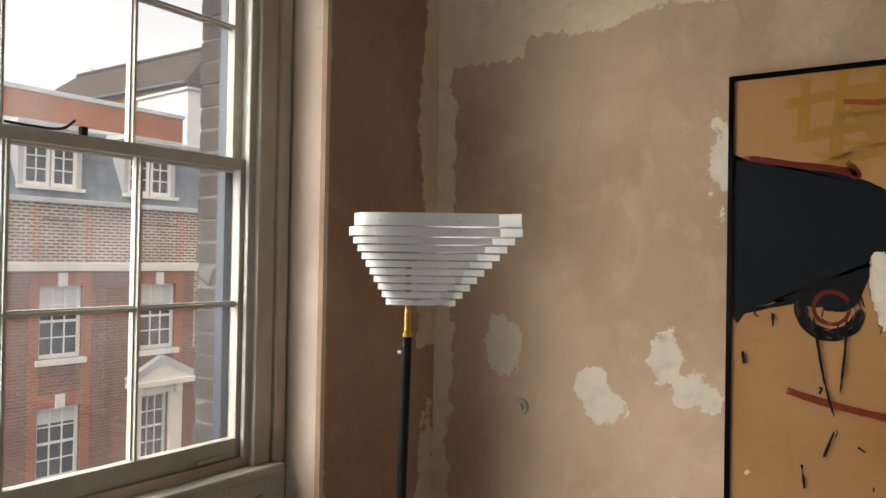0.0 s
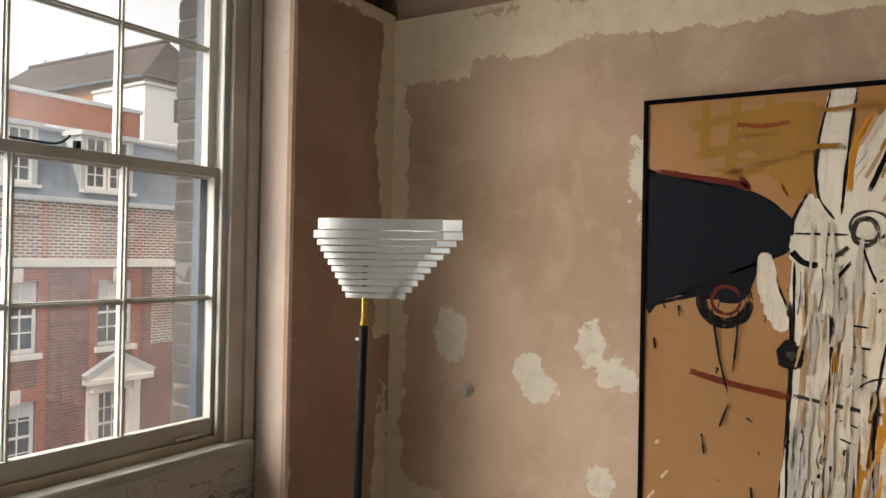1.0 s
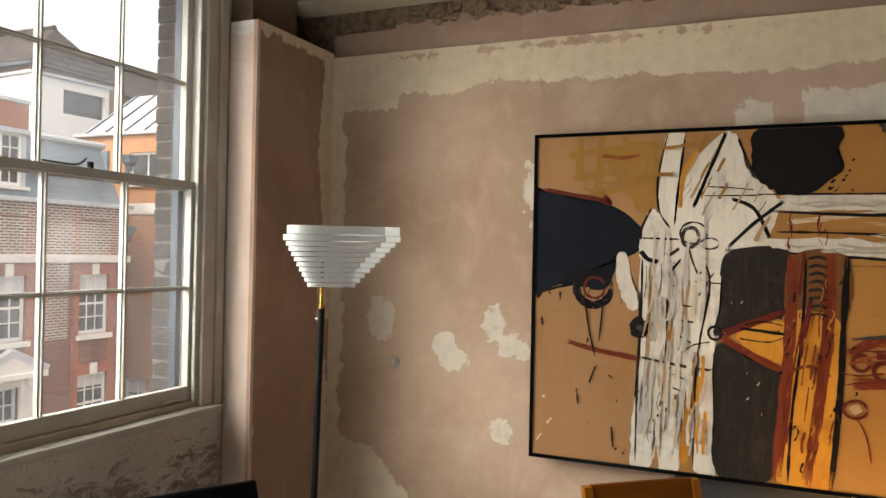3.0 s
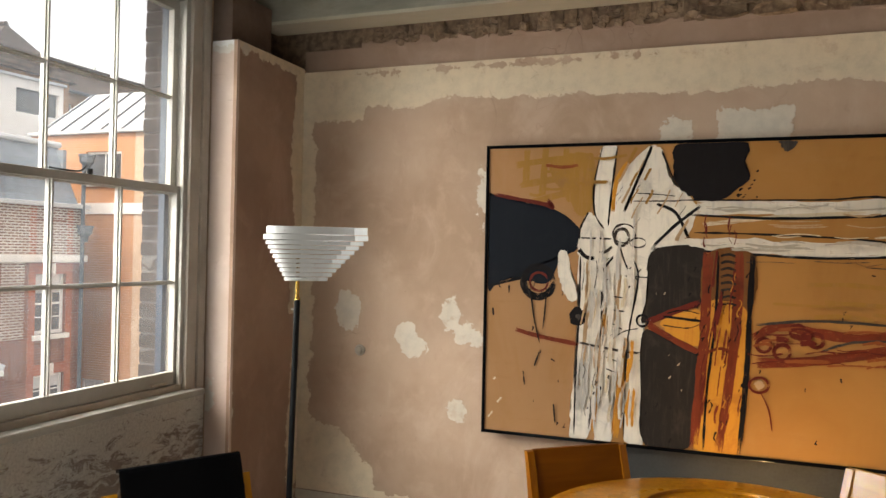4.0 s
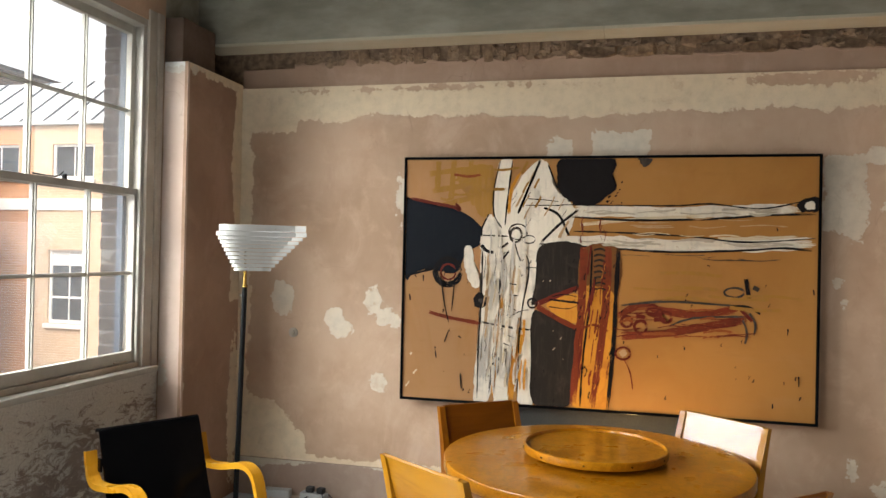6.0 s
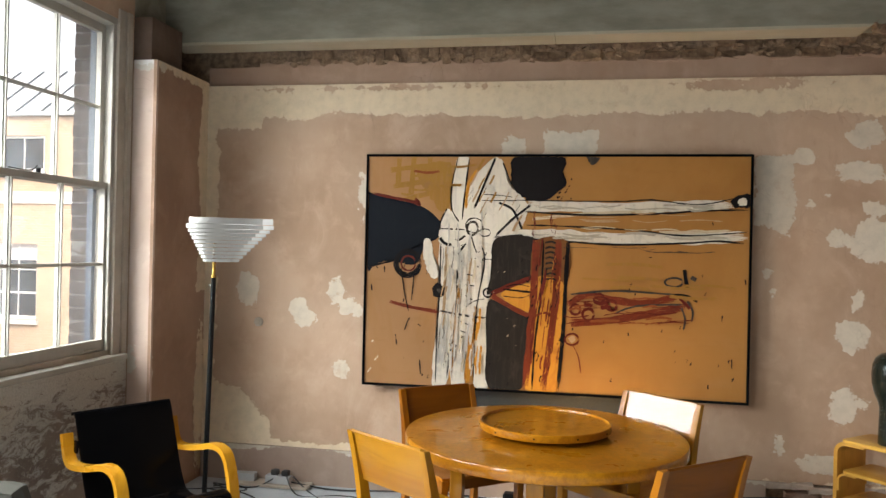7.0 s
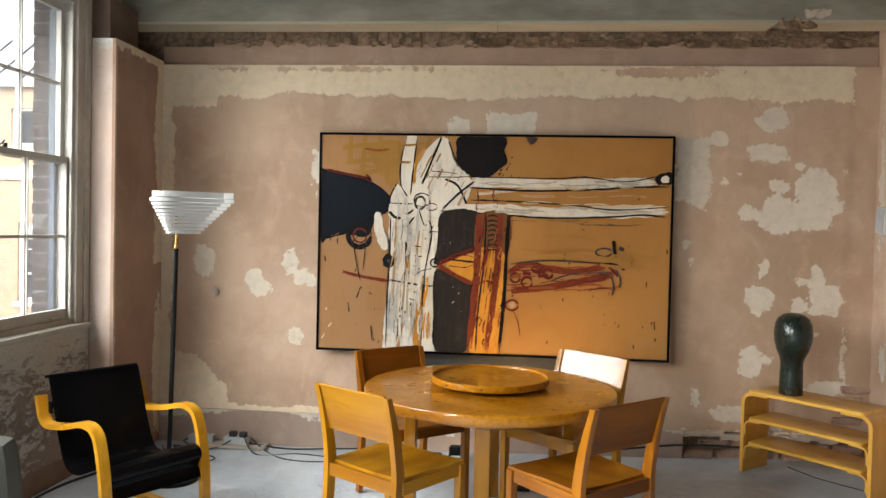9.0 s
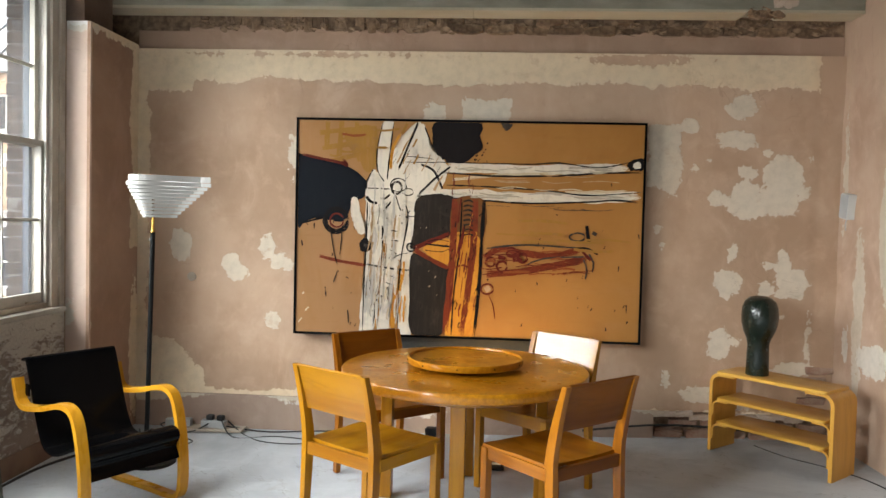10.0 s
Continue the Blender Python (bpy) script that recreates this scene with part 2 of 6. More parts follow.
M_MORTAR = surf("crumbling_mortar", (0.12, 0.072, 0.044), (0.36, 0.245, 0.155), 24.0, 0.95, 1.6, 120)
M_DARK_JOINT = surf("dark_mortar", (0.09, 0.08, 0.072), (0.13, 0.12, 0.105), 20.0, 0.95, 0.6, 90)
M_JAMB = surf("dark_brick", (0.026, 0.018, 0.015), (0.058, 0.041, 0.034), 12.0, 0.9, 0.7, 70, vary=0.35)
M_PAINT = surf("aged_white_paint", (0.34, 0.315, 0.265), (0.45, 0.42, 0.365), 5.0, 0.5, 0.25, 40)
M_FRAME_PAINT = surf("worn_cream_paint", (0.36, 0.30, 0.235), (0.50, 0.44, 0.36), 4.0, 0.6, 0.3, 30)
M_BLUE = surf("dark_blue_outer_frame", (0.018, 0.030, 0.048), (0.032, 0.050, 0.075), 4.0, 0.5)
M_GLASS = glass_mat("window_glass")
M_BLACK = surf("black_lacquer", (0.0025, 0.0025, 0.003), (0.004, 0.004, 0.0045), 6.0, 0.13, 0.02, spec=0.08)
M_BLACK_METAL = surf("black_leather_pole", (0.006, 0.006, 0.007), (0.010, 0.010, 0.010), 20.0, 0.45, 0.15, spec=0.15)
M_RUBBER = surf("black_rubber", (0.012, 0.012, 0.012), (0.025, 0.025, 0.025), 20.0, 0.6)
M_BRASS = surf("polished_brass", (0.70, 0.45, 0.13), (0.60, 0.36, 0.09), 20.0, 0.25, 0.05, metal=1.0)
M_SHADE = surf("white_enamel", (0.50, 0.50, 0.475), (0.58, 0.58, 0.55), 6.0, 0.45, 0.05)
M_RIVET = surf("steel_rivet", (0.35, 0.34, 0.32), (0.5, 0.5, 0.48), 20.0, 0.4, metal=1.0)
M_GREEN = surf("dark_green_glaze", (0.007, 0.012, 0.008), (0.015, 0.022, 0.015), 5.0, 0.25, 0.06, 30)
M_GREYBOX = surf("grey_plastic", (0.35, 0.36, 0.36), (0.42, 0.43, 0.43), 10.0, 0.5)
M_FABRIC = surf("grey_green_felt", (0.060, 0.060, 0.050), (0.095, 0.093, 0.080), 5.0, 0.95, 0.5, 220, spec=0.1)
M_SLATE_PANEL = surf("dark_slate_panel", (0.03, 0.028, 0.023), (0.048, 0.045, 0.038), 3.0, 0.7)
BIRCH, BIRCH_DEEP = (0.39, 0.172, 0.005), (0.24, 0.082, 0.002)
M_BIRCH_X = wood("birch_along_x", BIRCH, BIRCH_DEEP, (0.12, 1, 1), 0.5, 0.65, 0.0, 0.15, 1.7)
M_BIRCH_Y = wood("birch_along_y", BIRCH, BIRCH_DEEP, (1, 0.12, 1))
M_BIRCH_Z = wood("birch_along_z", BIRCH, BIRCH_DEEP, (1, 1, 0.12))
AMBER, AMBER_DEEP = (0.36, 0.125, 0.005), (0.20, 0.055, 0.002)
# backrest and cross rails darkened in colour for shade; posts and seat lightened
M_AMBER_SHADE_X = wood("amber_birch_shade_x", (0.23, 0.068, 0.002), (0.12, 0.030, 0.001), (0.12, 1, 1), 0.4, 0.25, 0.0, 0.1)
M_AMBER_Y = wood("amber_birch_along_y", AMBER, AMBER_DEEP, (1, 0.12, 1), 0.4, 0.7, 0.0, 0.1)
M_AMBER_Z = wood("amber_birch_along_z", AMBER, AMBER_DEEP, (1, 1, 0.12), 0.4, 0.6)
M_TABLE = wood("burr_birch_tabletop", (0.50, 0.205, 0.010), (0.36, 0.12, 0.005), (0.5, 0.6, 1), 0.3, 0.55, 0.40, 0.10, 1.55)
M_PALE = wood("pale_birch", (0.72, 0.40, 0.075), (0.60, 0.31, 0.048), (0.12, 1, 1), 0.35, 0.4)
M_PALE_Z = wood("pale_birch_upright", (0.66, 0.35, 0.065), (0.54, 0.26, 0.042), (1, 1, 0.12), 0.35, 0.4)
M_ARM = wood("bent_birch", (0.60, 0.29, 0.022), (0.47, 0.20, 0.012), (0.3, 1, 0.3), 0.28, 0.35)


# ---- shapes ----
def thing(name, m, label, category, group=""):
    ob = new(name)
    ob.empty_display_size = 0.1
    ob.matrix_basis = m
    return tagged(ob, label, category, group)


def part(name, bm, material, parent=None, label="", smooth=False):
    mesh = bpy.data.meshes.new(name)
    bmesh.ops.recalc_face_normals(bm, faces=bm.faces)
    bm.to_mesh(mesh)
    bm.free()
    mesh.materials.append(material)
    if smooth:
        mesh.shade_smooth()
        mesh.set_sharp_from_angle(angle=radians(40))
    ob = new(name, mesh)
    ob.parent = parent
    return tagged(ob, label)


def structure(name, bm, material, label, category, smooth=False):
    return tagged(part(name, bm, material, None, label, smooth), "", category, "", "structure")


def box(bm, x0, y0, z0, x1, y1, z1, bevel=0.0):
    r = bmesh.ops.create_cube(bm, size=1.0, matrix=Matrix.Translation(((x0 + x1) / 2, (y0 + y1) / 2, (z0 + z1) / 2)) @ Matrix.Diagonal((abs(x1 - x0), abs(y1 - y0), abs(z1 - z0), 1)))
    if bevel:
        edges = list({e for v in r["verts"] for e in v.link_edges})
        bmesh.ops.bevel(bm, geom=edges, offset=bevel, segments=2, affect="EDGES", profile=0.6)
    return bm


def boxed(*spans, bevel=0.0):
    bm = bmesh.new()
    for s in spans:
        box(bm, *s, bevel=bevel)
    return bm


def curve_points(points, steps=6, closed=False):
    """A smooth line through the points."""
    p = [Vector(q) for q in points]
    n = len(p)
    out = []
    for i in range(n if closed else n - 1):
        a, b, c, d = (p[(i + k) % n] if closed else p[min(max(i + k, 0), n - 1)] for k in (-1, 0, 1, 2))
        for s in range(steps):
            t = s / steps
            out.append(0.5 * (2 * b + (c - a) * t + (2 * a - 5 * b + 4 * c - d) * t * t + (3 * b - 3 * c + d - a) * t ** 3))
    return out if closed else out + [p[-1]]


def tube(bm, points, radius, sides=8, taper=1.0):
    pts = [Vector(q) for q in points]
    rings = []
    for i, q in enumerate(pts):
        d = (pts[min(i + 1, len(pts) - 1)] - pts[max(i - 1, 0)]).normalized()
        a = d.orthogonal().normalized() if not rings else (prev - d * prev.dot(d)).normalized()
        prev = a
        b = d.cross(a)
        r = radius * (1 + (taper - 1) * i / max(1, len(pts) - 1))
        rings.append([bm.verts.new(q + r * (math.cos(6.2832 * k / sides) * a + math.sin(6.2832 * k / sides) * b)) for k in range(sides)])
    for r0, r1 in zip(rings, rings[1:]):
        for k in range(sides):
            bm.faces.new((r0[k], r0[(k + 1) % sides], r1[(k + 1) % sides], r1[k]))
    bm.faces.new(rings[0])
    bm.faces.new(rings[-1])
    return bm


def band(bm, profile, y0, y1, thick, close=False):
    """A bent sheet: a line in x and z, given thickness and drawn out from y0 to y1."""
    p = [Vector((q[0], 0, q[1])) for q in profile]
    rows = []
    for i, q in enumerate(p):
        d = (p[min(i + 1, len(p) - 1)] - p[max(i - 1, 0)]).normalized()
        n = Vector((-d.z, 0, d.x)) * thick / 2
        rows.append([bm.verts.new((v.x, y, v.z)) for v, y in ((q + n, y0), (q + n, y1), (q - n, y1), (q - n, y0))])
    for a, b in zip(rows, rows[1:]):
        for k in range(4):
            bm.faces.new((a[k], a[(k + 1) % 4], b[(k + 1) % 4], b[k]))
    bm.faces.new(rows[0])
    bm.faces.new(rows[-1])
    return bm


def lathe(bm, profile, sides=48, x=0.0, y=0.0):
    rings = [[bm.verts.new((x + r * math.cos(6.2831853 * k / sides), y + r * math.sin(6.2831853 * k / sides), z)) for k in range(sides)] for r, z in profile]
    for a, b in zip(rings, rings[1:]):
        for k in range(sides):
            bm.faces.new((a[k], a[(k + 1) % sides], b[(k + 1) % sides], b[k]))
    bm.faces.new(rings[0])
    bm.faces.new(rings[-1])
    return bm


def holed(bm, u0, u1, z0, z1, y0, y1, holes):
    """A wall slab in local x and z between y0 and y1, with holes (u0, u1, z0, z1) right through."""
    us = sorted({u0, u1, *(h[0] for h in holes), *(h[1] for h in holes)})
    zs = sorted({z0, z1, *(h[2] for h in holes), *(h[3] for h in holes)})
    for a, b in zip(us, us[1:]):
        for c, d in zip(zs, zs[1:]):
            if not any(h[0] <= (a + b) / 2 <= h[1] and h[2] <= (c + d) / 2 <= h[3] for h in holes):
                box(bm, a, y0, c, b, y1, d)
    return bm


def floor_z(x):
    """The old floor climbs slightly towards the side wall."""
    return 0.022 * (min(max(x, -0.4), 3.2) + 0.4)


def oval(x, z, cx, cz, rx, rz):
    return (np.hypot((x - cx) / rx, (z - cz) / rz) - 1) * min(rx, rz)


def field_sheet(name, u0, u1, z0, z1, place, depth, fields, material, label, category, wobble=0.002, cell=0.03):
    """A plastered face: a fine grid whose fields tell where filler lies, turned back at its edges to give it thickness."""
    nu, nz = max(2, int((u1 - u0) / cell)), max(2, int((z1 - z0) / cell))
    u, z = np.meshgrid(np.linspace(u0, u1, nu + 1), np.linspace(z0, z1, nz + 1))
    u, z = u.ravel(), z.ravel()
    out = [wobble * noise.fractal(Vector((a * 1.7, b * 1.7, 3.1)), 1.0, 2.0, 3) for a, b in zip(u, z)]
    verts = [place(a, b, d) for a, b, d in zip(u, z, out)]
    w = nu + 1
    faces = [(j * w + i, j * w + i + 1, (j + 1) * w + i + 1, (j + 1) * w + i) for j in range(nz) for i in range(nu)]
    rim = [i for i in range(nu)] + [j * w + nu for j in range(nz)] + [nz * w + i for i in range(nu, 0, -1)] + [j * w for j in range(nz, 0, -1)]
    base = len(verts)
    verts += [place(u[i], z[i], depth) for i in rim]
    n = len(rim)
    faces += [(rim[k], base + k, base + (k + 1) % n, rim[(k + 1) % n]) for k in range(n)]
    mesh = bpy.data.meshes.new(name)
    mesh.from_pydata(verts, [], faces)
    for key, f in fields.items():
        data = np.ones(len(verts), dtype=np.float32)
        data[:base] = f(u, z)
        mesh.attributes.new(key, "FLOAT", "POINT").data.foreach_set("value", data)
    mesh.materials.append(material)
    mesh.shade_smooth()
    mesh.set_sharp_from_angle(angle=radians(40))
    return tagged(new(name, mesh), label, category, "", "structure")


# ---- the large structure ----
WINDOW = (0.66, 1.83, 0.93, 2.80)  # y from, y to, sill, head

bm = bmesh.new()
FLOOR_X = [-2.0 + 0.2 * i for i in range(48)]
grid = [[bm.verts.new((x, SOUTH_Y - 0.3 + 0.31 * j, floor_z(x) + 0.003 * noise.noise(Vector((x, j * 0.31, 0))))) for j in range(28)] for x in FLOOR_X]
for a, b in zip(grid, grid[1:]):
    for j in range(27):
        bm.faces.new((a[j], b[j], b[j + 1], a[j + 1]))
floor = structure("floor", bm, M_FLOOR, "dusty pale grey bare concrete floor", "floor", True)

SPOTS = [
    (-1.33, 1.265, 0.085, 0.118), (-0.985, 1.145, 0.066, 0.064), (-0.935, 1.085, 0.072, 0.060), (-0.725, 1.265, 0.062, 0.084),
    (-0.64, 1.165, 0.068, 0.068), (-0.585, 1.15, 0.054, 0.054), (-0.68, 0.76, 0.057, 0.057), (-0.56, 1.91, 0.034, 0.114),
    (2.00, 1.85, 0.068, 0.152), (2.10, 2.14, 0.068, 0.049), (2.45, 2.27, 0.118, 0.080), (2.42, 2.05, 0.159, 0.064),
    (2.61, 1.98, 0.027, 0.030), (2.49, 1.85, 0.057, 0.034), (2.90, 1.94, 0.030, 0.030), (2.30, 1.67, 0.057, 0.049),
    (2.73, 1.82, 0.133, 0.144), (2.49, 1.65, 0.118, 0.125), (2.67, 1.64, 0.144, 0.087), (2.87, 1.72, 0.038, 0.049)]
SPOTS_LOW = [
    (2.41, 1.31, 0.034, 0.057), (2.39, 1.11, 0.099, 0.091), (2.63, 1.07, 0.049, 0.046), (2.74, 1.22, 0.064, 0.106),
    (2.66, 1.23, 0.053, 0.038), (2.83, 1.10, 0.091, 0.064), (2.35, 0.70, 0.076, 0.114), (2.45, 0.72, 0.038, 0.030),
    (2.00, 0.43, 0.034, 0.057), (1.91, 1.46, 0.038, 0.030), (1.95, 1.34, 0.030, 0.034), (2.92, 0.75, 0.019, 0.144),
    (2.81, 0.54, 0.152, 0.053), (2.28, 0.35, 0.171, 0.061), (2.50, 0.30, 0.114, 0.046), (2.14, 1.86, 0.015, 0.015),
    (2.24, 1.92, 0.015, 0.011), (1.61, 0.56, 0.030, 0.015), (2.74, 0.90, 0.023, 0.023)]


def north_cream(x, z):
    top = 2.615 - (0.215 + 0.012 * np.sin(x * 3.1) + 0.008 * np.sin(x * 11.0))
    top = np.where(x < -1.25, 2.33, top)
    f = np.maximum(top - z, x - 2.93)
    f = np.minimum(f, x + 1.565 + 0.015 * np.sin(z * 9.0))
    f = np.minimum(f, np.minimum(oval(x, z, -1.56, 0.38, 0.34, 0.26), np.maximum(np.abs(x + 1.25) - 0.10, np.abs(z - 0.33) - 0.10)))
    f = np.minimum(f, np.maximum(z - 0.275, x + 0.05))
    f = np.minimum(f, np.maximum(z - 0.245, 1.9 - x))
    slits = np.minimum(oval(x, z, 1.75, 2.57, 0.32, 0.03), oval(x, z, -0.5, 2.585, 0.5, 0.012))
    return np.maximum(f, -slits)


def north_white(x, z):
    f = np.full_like(x, 1.0)
    for cx, cz, rx, rz in SPOTS + SPOTS_LOW:
        f = np.minimum(f, oval(x, z, cx, cz, rx, rz))
    for cx, cz, rx, rz in ((0.41, 2.20, 0.075, 0.06), (0.76, 2.22, 0.16, 0.075), (1.95, 1.95, 0.11, 0.20), (2.80, 1.12, 0.09, 0.10)):
        f = np.minimum(f, np.maximum(np.abs(x - cx) - rx, np.abs(z - cz) - rz))
    return f


wall_north = field_sheet("wall_north", -1.66, SIDE_X + 0.03, 0.235, 2.613, lambda u, z, d: (u, WALL_Y + (abs(d) if abs(d) < 0.03 else d) + (0.006 if u > 2.935 else 0.0), z), 0.055,
                         {"cream": north_cream, "white": north_white}, M_WALL, "pink plaster wall with patches of cream and white filler", "wall")
structure("wall_north_core", boxed((-1.95, 2.66, -0.05, SIDE_X + 0.3, 2.95, CEILING_Z)), M_MORTAR, "rough masonry behind the plaster wall", "wall")
structure("trim_ceiling_line", boxed((-1.66, 2.632, 2.600, SIDE_X, 2.662, 2.742), bevel=0.004), M_STRIP, "dull pink plaster strip below the bare brickwork", "trim")
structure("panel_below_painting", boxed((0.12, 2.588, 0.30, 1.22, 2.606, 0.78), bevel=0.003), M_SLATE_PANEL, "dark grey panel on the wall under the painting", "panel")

# skirting of hard render, broken away towards the side wall
baseboard = field_sheet("baseboard", -1.64, 1.93, 0.0, 0.237, lambda u, z, d: (u, 2.588 + d, z + floor_z(u) * (1 - z / 0.237)), 0.07,
                        {"cream": lambda x, z: 0.215 - z + 0.03 * np.sin(x * 5), "white": lambda x, z: np.minimum(oval(x, z, -0.45, 0.2, 0.10, 0.02), oval(x, z, 0.3, 0.15, 0.2, 0.03))},
                        M_SKIRT, "chipped pinkish render skirting along the wall", "skirting", 0.004, 0.02)

# pier in the corner and the side wall
pier = structure("wall_pier_core", boxed((-1.95, 1.966, 0.0, -1.652, 2.66, 2.63)), M_PLAIN, "plastered pier between window and wall", "wall")
# side coloured darker for shade, with its near edge whitened as a highlight
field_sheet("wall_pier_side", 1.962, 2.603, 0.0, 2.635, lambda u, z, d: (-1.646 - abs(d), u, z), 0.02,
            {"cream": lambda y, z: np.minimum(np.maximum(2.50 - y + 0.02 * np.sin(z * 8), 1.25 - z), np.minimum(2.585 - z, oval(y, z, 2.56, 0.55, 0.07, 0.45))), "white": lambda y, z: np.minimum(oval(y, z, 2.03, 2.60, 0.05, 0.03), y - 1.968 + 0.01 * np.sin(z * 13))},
            M_PIER_SHADE, "pink plaster side of the pier, coloured darker for shade", "wall", 0.0015)
# front coloured paler to carry the window light
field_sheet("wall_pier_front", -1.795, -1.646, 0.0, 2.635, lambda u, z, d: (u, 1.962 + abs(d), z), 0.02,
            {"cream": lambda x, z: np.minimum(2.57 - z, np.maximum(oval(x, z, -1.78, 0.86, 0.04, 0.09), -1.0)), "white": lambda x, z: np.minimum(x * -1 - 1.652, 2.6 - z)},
            plaster("pier_lit_plaster", (0.64, 0.51, 0.43), (0.60, 0.45, 0.36), (0.68, 0.62, 0.54), (0.76, 0.74, 0.70)), "pink plaster front of the pier, coloured paler for daylight", "wall", 0.001)
wall_east = field_sheet("wall_east", 1.15, 2.66, -0.05, CEILING_Z, lambda u, z, d: (SIDE_X + abs(d), u, z), 0.25,
                        {"cream": lambda y, z: np.minimum(oval(y, z, 2.30, 0.95, 0.07, 0.50), np.minimum(oval(y, z, 1.95, 1.5, 0.12, 0.5), oval(y, z, 2.53, 1.9, 0.03, 0.4))), "white": lambda y, z: np.minimum(oval(y, z, 2.45, 0.75, 0.05, 0.12), oval(y, z, 2.1, 0.7, 0.2, 0.1))},
                        M_RIGHT, "scraped pink and cream plaster side wall", "wall", 0.014, 0.03)
# dark unseen walls; the deeper east end is added to cut bounced light
structure("wall_unseen_return", boxed((SIDE_X + 0.25, 1.15, -0.05, 7.3, 1.4, CEILING_Z)), M_BACK, "unseen dark return wall added to deepen the room", "wall")
structure("wall_unseen_east", boxed((7.05, SOUTH_Y, -0.05, 7.3, 1.15, CEILING_Z)), M_BACK, "unseen dark end wall added to cut bounced light", "wall")
structure("wall_south", boxed((-2.0, SOUTH_Y - 0.25, -0.05, 7.3, SOUTH_Y, CEILING_Z)), M_BACK, "unseen dark wall closing the room behind", "wall")

# window wall: masonry with openings
west = bmesh.new()
openings = [(WINDOW[0], WINDOW[1], 0.86, 2.84)] + [(y - 0.58, y + 0.58, 0.9, 2.8) for y in WINDOWS_BEHIND]
holed(west, SOUTH_Y, 1.99, 0.0, CEILING_Z, 0.0, 0.16, openings)
bmesh.ops.transform(west, matrix=pose(-1.816, 0, 0, 0, 0, 90), verts=west.verts)
structure("wall_west", west, M_PLAIN, "plastered window wall", "wall")
field_sheet("wall_apron", 0.2, 1.962, 0.10, 0.868, lambda u, z, d: (APRON_X - abs(d), u, z), 0.02,
            {"cream": lambda y, z: np.clip((0.64 + 0.06 * np.sin(y * 5) - z) * 0.9, -0.2, 0.12)},
            M_APRON, "scraped brown and cream wall under the window", "wall", 0.004, 0.02)
structure("baseboard_window", boxed((-1.83, 0.2, 0.0, -1.79, 1.962, 0.13), bevel=0.004), surf("stained_skirting", (0.16, 0.085, 0.055), (0.24, 0.15, 0.10), 5.0, 0.8, 0.5), "stained brown skirting under the window", "skirting")

# ceiling and beams
# ceiling out of view, kept dark to keep bounced light down
structure("ceiling", boxed((-2.1, SOUTH_Y - 0.3, CEILING_Z, 7.3, 2.98, CEILING_Z + 0.15)), M_CEIL, "unseen dark ceiling above the beams", "ceiling")
beam = bmesh.new()
box(beam, -1.94, 2.365, 2.842, SIDE_X, 2.56, CEILING_Z, bevel=0.006)
structure("ceiling_beam", beam, M_BEAM, "grey-green painted beam along the wall", "beam")
soffit = bmesh.new()


def soffit_board(bm, x0, x1, skew0, skew1, z0=2.824, z1=2.842, y0=2.362, y1=2.557):
    """A board whose ends may slope where it has broken away."""
    v = [bm.verts.new(q) for y in (y0, y1) for q in ((x0, y, z0), (x1, y, z0), (x1 + skew1, y, z1), (x0 - skew0, y, z1))]
    for f in ((0, 1, 2, 3), (4, 5, 6, 7), (0, 1, 5, 4), (1, 2, 6, 5), (2, 3, 7, 6), (3, 0, 4, 7)):
        bm.faces.new([v[k] for k in f])


soffit_board(soffit, -1.80, 0.655, 0.0, 0.0)
soffit_board(soffit, 0.658, 2.36, 0.0, 0.03)
soffit_board(soffit, 2.60, SIDE_X - 0.002, 0.03, 0.0)
structure("beam_soffit", soffit, M_SOFFIT, "pale board under the beam, broken near one end", "beam")
side_beam = boxed((-1.98, SOUTH_Y, 2.90, -1.83, 2.36, CEILING_Z), (-1.985, SOUTH_Y, 2.875, -1.845, 1.975, 2.90), bevel=0.004)
structure("window_beam", side_beam, M_BEAM, "grey-green beam over the window", "beam")
# block coloured dark brown to carry the shade under the beam
structure("corner_post", boxed((-1.95, 1.99, 2.63, -1.70, 2.34, 2.90), bevel=0.005), M_BLOCK, "plastered block above the pier, coloured dark brown for shade", "wall")
structure("outer_wall_back", boxed((-1.99, 1.99, -0.05, -1.95, 2.95, CEILING_Z)), M_JAMB, "dark brick outer wall", "wall")


